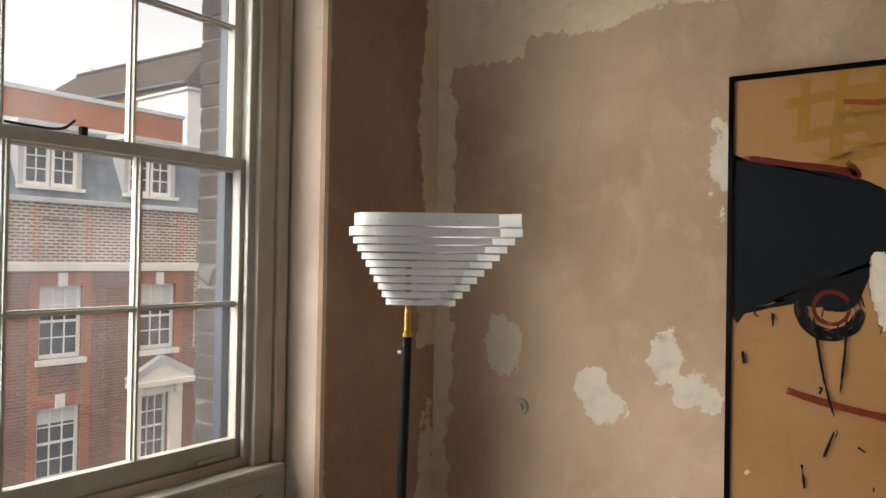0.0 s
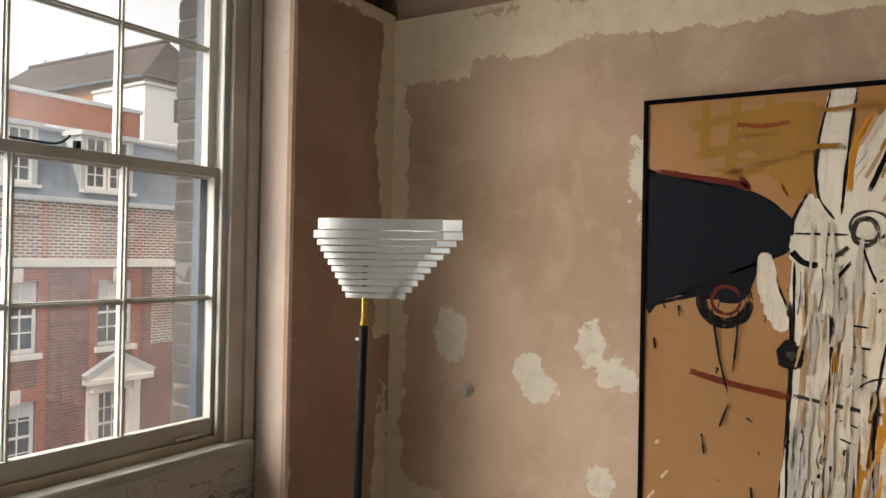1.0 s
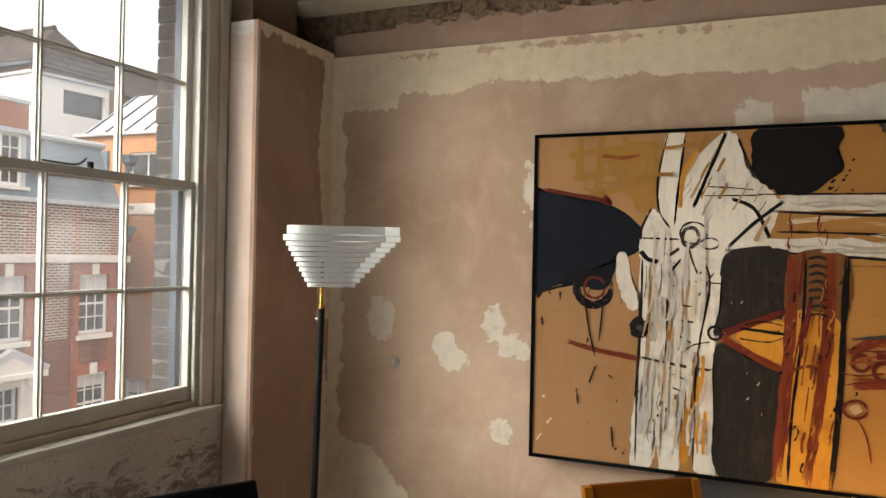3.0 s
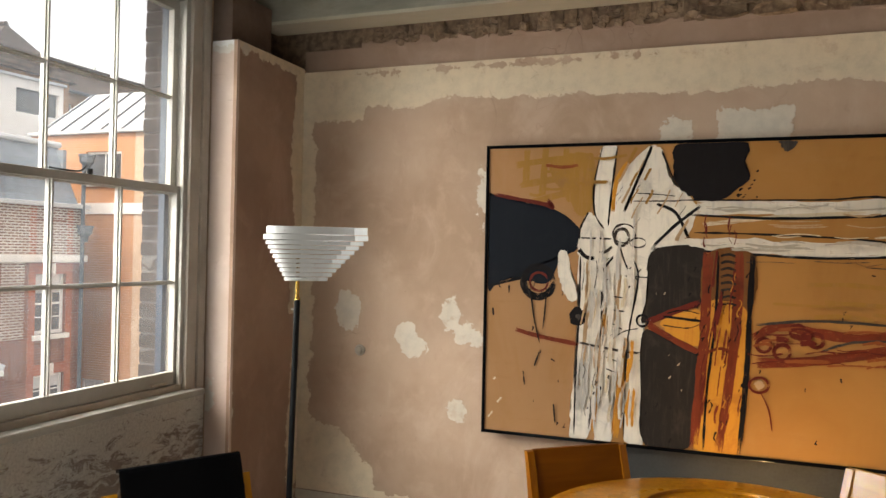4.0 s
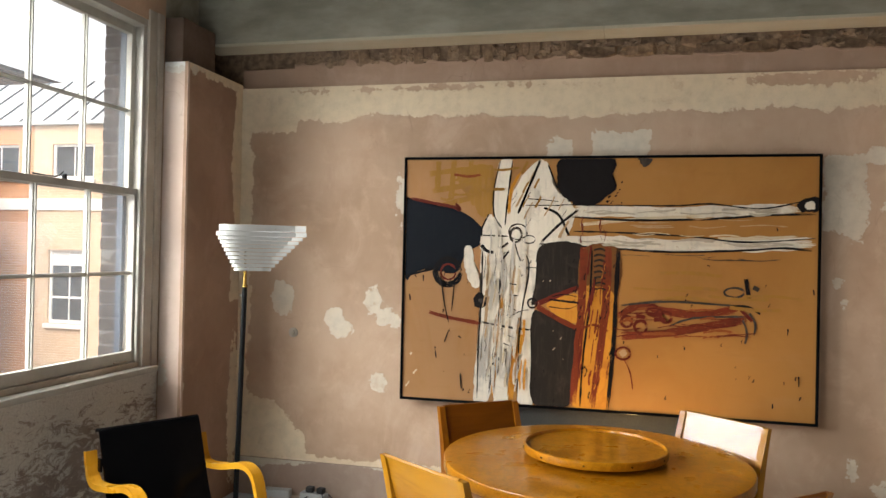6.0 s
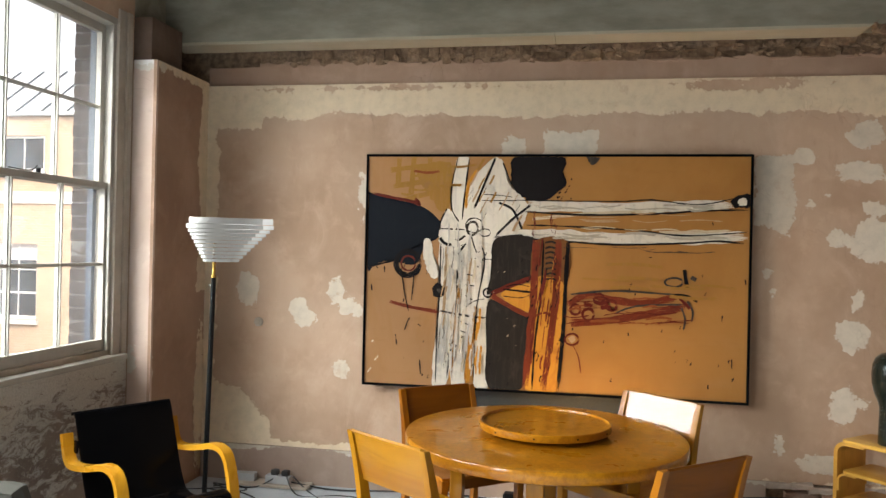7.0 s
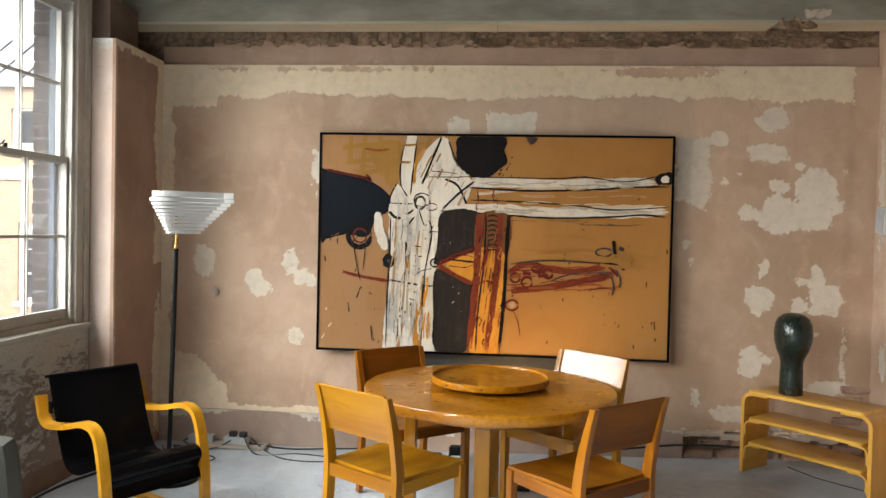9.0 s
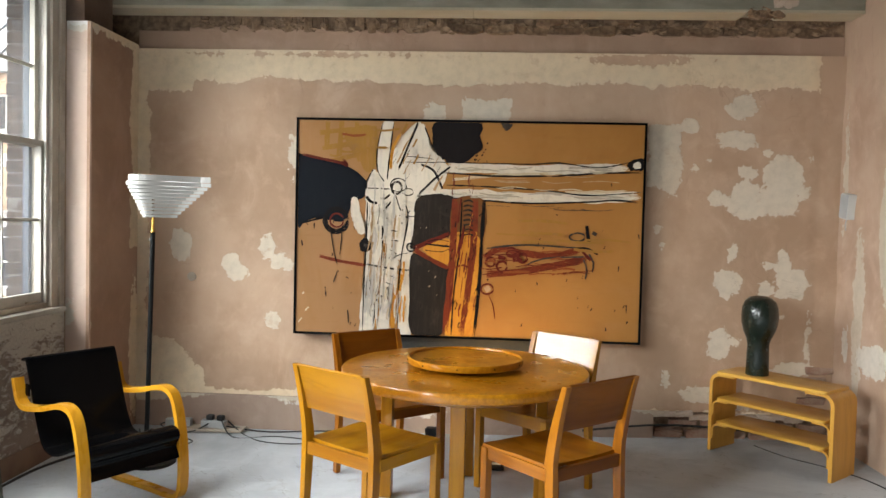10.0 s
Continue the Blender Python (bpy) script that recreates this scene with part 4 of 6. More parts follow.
stroke(black_paint, 0.0055, [(0.734, 1.172), (0.956, 1.172)])
stroke(black_paint, 0.0082, [(0.487, 0.994), (0.639, 0.990)])
stroke(black_paint, 0.0217, [(0.481, 0.937), (0.512, 0.904), (0.558, 0.893)])
stroke(black_paint, 0.0109, [(0.649, 0.907), (0.597, 0.819), (0.598, 0.630), (0.584, 0.364), (0.537, 0.050)])
stroke(black_paint, 0.0082, [(0.489, 0.903), (0.487, 0.627), (0.477, 0.361), (0.473, 0.036)])
stroke(black_paint, 0.0082, [(0.724, 0.916), (0.765, 0.804), (0.719, 0.482), (0.710, 0.044)])
stroke(black_paint, 0.0082, [(0.795, 0.484), (0.802, 0.028)])
stroke(black_paint, 0.0082, [(0.523, 1.119), (0.486, 1.043), (0.480, 0.986)])
stroke(black_paint, 0.0082, [(0.864, 1.406), (0.920, 1.269)])
stroke(black_paint, 0.0055, [(0.517, 0.476), (0.689, 0.451), (0.792, 0.453)])
stroke(black_paint, 0.0082, [(0.678, 0.953), (0.711, 0.859), (0.765, 0.793)])
stroke(black_paint, 0.0055, [(0.704, 0.814), (0.814, 0.809)])
stroke(black_paint, 0.0055, [(0.779, 0.853), (0.728, 0.762)])
stroke(black_paint, 0.0055, [(0.645, 0.714), (0.706, 0.708)])
stroke(black_paint, 0.0055, [(0.639, 0.650), (0.704, 0.644)])
stroke(black_paint, 0.0055, [(0.633, 0.593), (0.695, 0.557)])
stroke(black_paint, 0.0055, [(0.650, 0.510), (0.706, 0.550), (0.770, 0.566)])
stroke(black_paint, 0.0055, [(0.621, 0.422), (0.690, 0.397)])
stroke(black_paint, 0.0055, [(0.623, 0.365), (0.672, 0.348)])
stroke(charcoal, 0.0144, [(0.719, 0.999), (0.709, 0.969), (0.686, 0.957), (0.661, 0.968), (0.651, 0.997), (0.660, 1.027), (0.684, 1.039), (0.708, 1.028), (0.719, 0.999)])
stroke(charcoal, 0.0072, [(0.749, 1.018), (0.734, 0.986), (0.697, 0.972), (0.659, 0.984), (0.643, 1.016), (0.657, 1.048), (0.695, 1.062), (0.732, 1.050), (0.749, 1.018)])
stroke(charcoal, 0.0072, [(0.799, 0.974), (0.788, 0.958), (0.762, 0.951), (0.735, 0.957), (0.723, 0.973), (0.734, 0.989), (0.760, 0.996), (0.787, 0.990), (0.799, 0.974)])
stroke(charcoal, 0.0144, [(0.640, 0.952), (0.603, 0.925), (0.580, 0.932)])
stroke(black_paint, 0.0082, [(0.937, 1.176), (1.237, 1.174), (1.572, 1.174), (1.757, 1.185), (2.015, 1.160), (2.226, 1.201)])
stroke(black_paint, 0.0109, [(0.977, 1.109), (1.352, 1.091), (1.796, 1.104), (2.017, 1.123), (2.294, 1.133)])
stroke(black_paint, 0.0082, [(1.016, 1.024), (1.241, 1.021), (1.651, 1.004), (1.948, 0.977), (2.295, 1.004)])
stroke(black_paint, 0.0109, [(0.822, 0.948), (1.169, 0.934), (1.543, 0.916), (1.949, 0.933), (2.132, 0.948), (2.297, 0.934)])
dab(black_paint, [(0.918, 1.351), (0.946, 1.441), (1.231, 1.435), (1.226, 1.338), (1.253, 1.275), (1.199, 1.226), (1.140, 1.180), (1.050, 1.174), (0.974, 1.203), (0.928, 1.269)])
dab(black_paint, [(2.201, 1.186), (2.247, 1.220), (2.309, 1.221), (2.312, 1.155), (2.254, 1.143), (2.213, 1.153)])
dab(white_paint, [(2.241, 1.191), (2.285, 1.199), (2.286, 1.162), (2.249, 1.161)])
dab(charcoal, [(1.372, 1.444), (1.443, 1.438), (1.425, 1.401), (1.395, 1.397)])
dab(umber_black, [(0.830, 0.937), (1.063, 0.943), (1.062, 0.710), (0.931, 0.658), (0.792, 0.597), (0.812, 0.749)])
dab(umber_black, [(0.793, 0.552), (0.916, 0.510), (1.046, 0.453), (1.025, 0.225), (1.003, 0.024), (0.805, 0.028), (0.788, 0.294)])
dab(umber_brown, [(1.079, 0.928), (1.270, 0.925), (1.258, 0.666), (1.063, 0.680)])
dab(amber_paint, [(1.062, 0.687), (1.251, 0.670), (1.243, 0.383), (1.222, 0.027), (1.033, 0.028), (1.059, 0.378)])
dab(amber_paint, [(0.868, 0.595), (1.052, 0.664), (1.048, 0.498)])
stroke(red_oxide, 0.0433, [(1.079, 0.935), (1.071, 0.642), (1.055, 0.378), (1.026, 0.024)])
stroke(red_oxide, 0.0397, [(1.214, 0.939), (1.206, 0.646), (1.183, 0.382), (1.139, 0.024)])
stroke(black_paint, 0.0109, [(1.124, 0.937), (1.113, 0.606), (1.083, 0.303), (1.071, 0.026)])
stroke(black_paint, 0.0217, [(1.270, 0.932), (1.259, 0.647), (1.251, 0.384), (1.226, 0.016)])
stroke(umber_black, 0.0108, [(1.132, 0.918), (1.165, 0.926), (1.199, 0.916)])
stroke(umber_black, 0.0108, [(1.133, 0.886), (1.166, 0.894), (1.200, 0.884)])
stroke(umber_black, 0.0108, [(1.133, 0.854), (1.167, 0.863), (1.201, 0.852)])
stroke(umber_black, 0.0108, [(1.134, 0.822), (1.168, 0.831), (1.202, 0.820)])
stroke(umber_black, 0.0108, [(1.135, 0.791), (1.169, 0.799), (1.203, 0.788)])
stroke(umber_black, 0.0108, [(1.136, 0.759), (1.169, 0.767), (1.203, 0.757)])
stroke(umber_black, 0.0108, [(1.137, 0.727), (1.170, 0.735), (1.204, 0.725)])
stroke(umber_black, 0.0108, [(1.137, 0.695), (1.171, 0.703), (1.205, 0.693)])
stroke(maroon, 0.0289, [(0.811, 0.598), (0.931, 0.654), (1.051, 0.702)])
stroke(red_oxide, 0.0289, [(0.811, 0.590), (0.934, 0.522), (1.057, 0.465)])
stroke(black_paint, 0.0109, [(0.883, 0.630), (1.053, 0.615)])
stroke(black_paint, 0.0055, [(0.883, 0.588), (0.990, 0.580), (1.046, 0.600)])
stroke(black_paint, 0.0055, [(0.901, 0.645), (0.969, 0.662), (1.044, 0.649)])
stroke(black_paint, 0.0082, [(0.815, 0.605), (0.808, 0.586), (0.789, 0.578), (0.770, 0.585), (0.762, 0.604), (0.769, 0.623), (0.788, 0.631), (0.807, 0.624), (0.815, 0.605)])
stroke(red_oxide, 0.0144, [(1.011, 0.490), (1.068, 0.473), (1.143, 0.494), (1.219, 0.458)])
stroke(red_oxide, 0.0397, [(1.273, 0.546), (1.383, 0.609), (1.533, 0.587), (1.720, 0.573), (1.940, 0.624)])
stroke(red_oxide, 0.0433, [(1.294, 0.438), (1.500, 0.459), (1.740, 0.507), (1.968, 0.565)])
stroke(charcoal, 0.0108, [(1.290, 0.611), (1.551, 0.640), (1.922, 0.627)])
stroke(charcoal, 0.0108, [(1.554, 0.505), (1.683, 0.554), (1.942, 0.572)])
stroke(maroon, 0.0144, [(1.352, 0.522), (1.344, 0.501), (1.323, 0.491), (1.301, 0.499), (1.292, 0.520), (1.300, 0.542), (1.321, 0.551), (1.343, 0.543), (1.352, 0.522)])
stroke(maroon, 0.0144, [(1.431, 0.494), (1.422, 0.470), (1.399, 0.459), (1.375, 0.469), (1.364, 0.492), (1.373, 0.516), (1.397, 0.527), (1.421, 0.518), (1.431, 0.494)])
stroke(maroon, 0.0181, [(1.564, 0.554), (1.556, 0.533), (1.535, 0.523), (1.514, 0.532), (1.505, 0.553), (1.513, 0.574), (1.533, 0.583), (1.555, 0.575), (1.564, 0.554)])
stroke(maroon, 0.0144, [(1.489, 0.590), (1.480, 0.568), (1.460, 0.559), (1.438, 0.567), (1.429, 0.588), (1.437, 0.609), (1.458, 0.619), (1.479, 0.611), (1.489, 0.590)])
stroke(maroon, 0.0108, [(1.346, 0.341), (1.334, 0.317), (1.305, 0.306), (1.276, 0.315), (1.263, 0.339), (1.275, 0.363), (1.304, 0.374), (1.333, 0.365), (1.346, 0.341)])
dab(buff_paint, [(1.285, 0.347), (1.311, 0.363), (1.327, 0.337), (1.301, 0.321)])
stroke(maroon, 0.0072, [(1.309, 0.310), (1.345, 0.235), (1.362, 0.138)])
stroke(black_paint, 0.0217, [(1.947, 0.777), (1.956, 0.721), (1.969, 0.658)])
stroke(charcoal, 0.0108, [(1.942, 0.702), (1.927, 0.684), (1.891, 0.675), (1.854, 0.682), (1.838, 0.700), (1.853, 0.719), (1.889, 0.727), (1.926, 0.720), (1.942, 0.702)])
stroke(charcoal, 0.0217, [(1.985, 0.733), (2.015, 0.719)])
stroke(black_paint, 0.0138, [(1.885, 0.626), (1.959, 0.625), (2.026, 0.589)])
stroke(charcoal, 0.0108, [(1.967, 0.591), (1.998, 0.536), (1.993, 0.473)])
stroke(charcoal, 0.0108, [(1.935, 0.553), (1.956, 0.487), (1.950, 0.423)])
stroke(maroon, 0.0181, [(1.922, 0.609), (1.960, 0.572), (1.983, 0.547)])
stroke(red_oxide, 0.0217, [(0.171, 0.531), (0.306, 0.501), (0.490, 0.475)])
stroke(charcoal, 0.0108, [(0.490, 0.483), (0.651, 0.461), (0.773, 0.449)])
dab(black_paint, [(0.445, 0.626), (0.475, 0.657), (0.518, 0.628), (0.515, 0.582), (0.481, 0.562), (0.450, 0.581)])
dab(charcoal, [(0.468, 0.615), (0.495, 0.616), (0.488, 0.593)])
stroke(black_paint, 0.0068, [(0.324, 0.744), (0.319, 0.642), (0.309, 0.539)])
stroke(black_paint, 0.0068, [(0.240, 0.746), (0.266, 0.583), (0.295, 0.470)])
stroke(black_paint, 0.0068, [(0.132, 0.751), (0.133, 0.713)])
stroke(black_paint, 0.0068, [(0.049, 0.635), (0.054, 0.597)])
stroke(black_paint, 0.0068, [(0.213, 0.326), (0.222, 0.258)])
stroke(black_paint, 0.0068, [(0.370, 0.174), (0.379, 0.083)])
stroke(black_paint, 0.0068, [(0.354, 0.395), (0.373, 0.384)])
stroke(black_paint, 0.0068, [(0.270, 0.355), (0.296, 0.432)])
stroke(black_paint, 0.0068, [(0.482, 0.342), (0.471, 0.315)])
stroke(black_paint, 0.0068, [(0.624, 0.289), (0.622, 0.232)])
stroke(black_paint, 0.0068, [(2.165, 0.515), (2.162, 0.477)])
stroke(black_paint, 0.0068, [(2.286, 0.730), (2.291, 0.700)])
stroke(black_paint, 0.0068, [(2.221, 0.263), (2.223, 0.207)])
stroke(black_paint, 0.0068, [(2.093, 0.109), (2.094, 0.083)])
stroke(black_paint, 0.0068, [(2.099, 1.059), (2.104, 1.040)])
stroke(black_paint, 0.0068, [(1.745, 0.846), (1.760, 0.843)])
stroke(black_paint, 0.0068, [(2.214, 0.683), (2.218, 0.672)])
stroke(black_paint, 0.0068, [(1.632, 0.395), (1.636, 0.376)])
stroke(cream_paint, 0.0072, [(0.081, 0.158), (0.104, 0.185)])
stroke(cream_paint, 0.0072, [(0.036, 0.079), (0.059, 0.111)])
stroke(cream_paint, 0.0072, [(0.060, 0.272), (0.071, 0.284)])


def streak_zone(material, count, u0, u1, v0, v1, lean, length, width, seed):
    """Dry brush streaks inside one zone of the canvas."""
    rnd = random.Random(seed)
    for _ in range(count):
        u, v, run = rnd.uniform(u0, u1), rnd.uniform(v0, v1), length * rnd.uniform(0.4, 1.0)
        d = Vector((lean[0], 0, lean[1])).normalized() * run
        bend = rnd.uniform(-0.012, 0.012)
        stroke(material, width * rnd.uniform(0.5, 1.3), [(u, v), (u + d.x / 2 + bend, v + d.z / 2 + bend), (u + d.x, v + d.z)])


streak_zone(paint("grey_wash", (0.52, 0.47, 0.40)), 30, 0.48, 0.74, 0.06, 0.90, (0.04, 1), 0.26, 0.013, 31)
streak_zone(white_paint, 16, 0.49, 0.76, 0.06, 0.85, (0.03, 1), 0.30, 0.016, 34)
streak_zone(paint("grey_wash", (0.44, 0.38, 0.30)), 12, 1.02, 2.0, 1.125, 1.165, (1, -0.01), 0.26, 0.009, 32)
streak_zone(paint("grey_wash", (0.44, 0.38, 0.30)), 12, 1.02, 2.0, 0.945, 0.985, (1, -0.01), 0.26, 0.009, 35)
streak_zone(charcoal, 12, 0.49, 0.74, 0.12, 0.75, (0.06, 1), 0.14, 0.0028, 11)
streak_zone(buff_paint, 10, 0.49, 0.72, 0.10, 0.75, (0.1, 1), 0.20, 0.008, 12)
streak_zone(cream_paint, 8, 0.49, 0.74, 0.10, 0.8, (0.1, 1), 0.16, 0.010, 13)
streak_zone(charcoal, 8, 0.62, 0.95, 0.95, 1.30, (0.6, 1), 0.07, 0.0028, 14)
streak_zone(buff_paint, 8, 0.66, 0.95, 0.98, 1.30, (0.5, 1), 0.14, 0.008, 15)
streak_zone(buff_paint, 8, 1.05, 1.95, 1.045, 1.115, (1, 0), 0.26, 0.006, 16)
streak_zone(charcoal, 6, 1.05, 1.95, 0.87, 0.91, (1, 0), 0.22, 0.003, 17)
streak_zone(cream_paint, 5, 1.2, 2.0, 1.00, 1.02, (1, 0), 0.2, 0.006, 18)
streak_zone(red_oxide, 8, 0.99, 1.22, 0.05, 0.55, (0.12, 1), 0.2, 0.010, 19)
streak_zone(black_paint, 8, 0.99, 1.22, 0.05, 0.75, (0.12, 1), 0.09, 0.006, 20)
streak_zone(maroon, 16, 1.25, 1.9, 0.42, 0.58, (1, 0.06), 0.2, 0.006, 21)
streak_zone(rust, 9, 1.25, 1.75, 0.42, 0.60, (1, 0.05), 0.2, 0.012, 22)
streak_zone(mustard, 8, 1.27, 1.95, 0.62, 0.80, (1, -0.03), 0.34, 0.016, 36)
streak_zone(maroon, 6, 1.36, 1.52, 0.53, 0.60, (1, -0.1), 0.08, 0.020, 37)
streak_zone(mustard, 6, 0.14, 0.55, 1.05, 1.40, (1, 0.05), 0.2, 0.012, 23)
streak_zone(maroon, 10, 1.0, 1.2, 0.05, 0.8, (0.1, 1), 0.24, 0.008, 33)
streak_zone(black_paint, 40, 0.04, 2.28, 0.05, 0.80, (0.05, -1), 0.020, 0.004, 24)
streak_zone(umber_black, 10, 0.05, 0.45, 0.73, 0.80, (0.2, -1), 0.05, 0.006, 25)
streak_zone(black_paint, 20, 0.46, 0.82, 0.04, 0.90, (0.3, 1), 0.009, 0.003, 40)
streak_zone(black_paint, 26, 0.98, 1.26, 0.04, 0.92, (0.2, 1), 0.022, 0.005, 41)
streak_zone(amber_paint, 14, 1.10, 1.24, 0.05, 0.90, (0.05, 1), 0.07, 0.004, 42)
streak_zone(cream_paint, 7, 0.82, 1.00, 0.05, 0.85, (0.1, 1), 0.010, 0.002, 43)
streak_zone(black_paint, 12, 1.20, 1.28, 1.18, 1.36, (1, 0.3), 0.012, 0.006, 44)
streak_zone(maroon, 4, 1.06, 1.10, 0.95, 1.14, (0.05, -1), 0.10, 0.007, 45)
streak_zone(maroon, 3, 1.16, 1.19, 0.98, 1.12, (0.05, -1), 0.09, 0.006, 46)
streak_zone(mustard, 5, 0.68, 0.80, 1.15, 1.36, (0.5, 1), 0.12, 0.012, 47)
streak_zone(amber_paint, 6, 0.72, 0.78, 0.05, 0.45, (0.04, 1), 0.22, 0.010, 48)


# ---- furniture ----
def dining_chair(label, along_x, along_y, along_z):
    """Birch chair facing local +y: square legs, curved back posts, thin seat and backrest."""
    c = thing("dining_chair", pose(0, 0, 0), label, "chair", "chairs round the table")
    seat = bmesh.new()
    n = 8
    rows = [[], []]
    for k, z in ((0, 0.0), (1, -0.014)):
        for i in range(n + 1):
            x = -0.232 + 0.464 * i / n
            rows[k].append([seat.verts.new((x * (1.0 if y > 0 else 0.94), y, 0.452 + z - 0.012 * math.cos(x * 7.0) * math.cos(y * 6.0))) for y in (-0.19, -0.10, 0.0, 0.10, 0.18, 0.205)])
    for k in (0, 1):
        for a, b in zip(rows[k], rows[k][1:]):
            for j in range(5):
                seat.faces.new((a[j], b[j], b[j + 1], a[j + 1]))
    t, u = rows
    for i in range(n):
        for j in (0, 5):
            seat.faces.new((t[i][j], t[i + 1][j], u[i + 1][j], u[i][j]))
    for j in range(5):
        for i in (0, n):
            seat.faces.new((t[i][j], t[i][j + 1], u[i][j + 1], u[i][j]))
    part("seat", seat, along_y, c, "glossy plywood seat", True)
    for s in (-1, 1):
        part("leg", boxed((s * 0.220 - 0.019, 0.172, 0.0, s * 0.220 + 0.019, 0.210, 0.438), bevel=0.005), along_z, c)
        post = bmesh.new()
        line = [(-0.225, 0.0), (-0.215, 0.2), (-0.205, 0.40), (-0.205, 0.48), (-0.225, 0.60), (-0.250, 0.70), (-0.278, 0.795)]
        pts = curve_points([(y, 0, z) for y, z in line], 4)
        widths = [0.036 + 0.014 * max(0.0, 1 - abs(q.z - 0.45) / 0.3) - 0.010 * max(0.0, (q.z - 0.6) / 0.22) for q in pts]
        x0, x1 = s * 0.212 - 0.015, s * 0.212 + 0.015
        rings = [[post.verts.new(v) for v in ((x0, q.x - w / 2, q.z), (x1, q.x - w / 2, q.z), (x1, q.x + w / 2, q.z), (x0, q.x + w / 2, q.z))] for q, w in zip(pts, widths)]
        for a, b in zip(rings, rings[1:]):
            for k in range(4):
                post.faces.new((a[k], a[(k + 1) % 4], b[(k + 1) % 4], b[k]))
        post.faces.new(rings[0])
        post.faces.new(rings[-1])
        part("back_leg", post, along_z, c)
        part("side_rail", boxed((s * 0.218 - 0.011, -0.19, 0.385, s * 0.218 + 0.011, 0.172, 0.438), bevel=0.003), along_y, c)
    part("front_rail", boxed((-0.201, 0.182, 0.385, 0.201, 0.204, 0.438), bevel=0.003), along_x, c)
    part("back_rail", boxed((-0.197, -0.222, 0.385, 0.197, -0.200, 0.440), bevel=0.003), along_x, c)
    rest = bmesh.new()
    grid = []
    for i in range(9):
        x = -0.199 + 0.398 * i / 8
        bow = -0.004 * (1 - (x / 0.199) ** 2)
        grid.append([[rest.verts.new((x, -0.222 - 0.285 * (z - 0.600) + bow + d, z)) for z in (0.595, 0.66, 0.73, 0.790)] for d in (0.006, -0.006)])
    for a, b in zip(grid, grid[1:]):
        for d in (0, 1):
            for j in range(3):
                rest.faces.new((a[d][j], b[d][j], b[d][j + 1], a[d][j + 1]))
        for j in (0, 3):
            rest.faces.new((a[0][j], b[0][j], b[1][j], a[1][j]))
    for g in (grid[0], grid[-1]):
        for j in range(3):
            rest.faces.new((g[0][j], g[0][j + 1], g[1][j + 1], g[1][j]))
    part("backrest", rest, along_x, c, "curved plywood backrest", True)
    top = [(-0.199 + 0.0398 * i, -0.279 - 0.004 * (1 - (i / 5 - 1) ** 2), 0.791) for i in range(11)]
    part("top_rail", tube(bmesh.new(), top, 0.0095, 6), along_x, c, "", True)
    return c


CHAIRS = [(0.288, 0.872, -35.5), (1.103, 0.825, 41), (0.262, 1.70, -140), (1.065, 1.55, 139)]
chair = dining_chair("golden lacquered birch dining chair at the round table", M_BIRCH_X, M_BIRCH_Y, M_BIRCH_Z)
amber_chair = dining_chair("darker red-brown lacquered birch dining chair at the table", M_AMBER_SHADE_X, M_AMBER_Y, M_AMBER_Z)
chair.matrix_basis = pose(CHAIRS[0][0], CHAIRS[0][1], floor_z(CHAIRS[0][0]), 0, 0, CHAIRS[0][2]) @ Matrix.Diagonal((1, 1, 1.02, 1))
amber_chair.matrix_basis = pose(CHAIRS[1][0], CHAIRS[1][1], floor_z(CHAIRS[1][0]), 0, 0, CHAIRS[1][2])
for source, (cx, cy, turn) in ((amber_chair, CHAIRS[2]), (chair, CHAIRS[3])):
    copy_thing(source, pose(cx, cy, floor_z(cx), 0, 0, turn))


def round_table(x, y):
    t = thing("round_table", pose(x, y, floor_z(x)), "round honey-coloured birch dining table with a thick edge", "table")
    r = 0.635
    part("tabletop", lathe(bmesh.new(), [(r - 0.012, 0.648), (r - 0.003, 0.651), (r, 0.656), (r, 0.692), (r - 0.003, 0.698), (r - 0.010, 0.700), (r - 0.05, 0.7005)], 96), M_TABLE, t, "", True)
    part("apron", lathe(bmesh.new(), [(0.47, 0.60), (0.475, 0.604), (0.475, 0.648), (0.45, 0.648)], 64), M_BIRCH_X, t, "", True)
    for k in range(4):
        a = radians(90 * k - 92)
        leg = boxed((-0.036, -0.03, 0.0, 0.036, 0.03, 0.62), bevel=0.006)
        box(leg, -0.036, -0.12, 0.598, 0.036, -0.03, 0.648, bevel=0.006)
        bmesh.ops.transform(leg, matrix=pose(0.40 * math.cos(a), 0.40 * math.sin(a), 0, 0, 0, math.degrees(a) - 90), verts=leg.verts)
        part("leg", leg, M_BIRCH_Z, t)
    return t


round_table(0.69, 1.36)


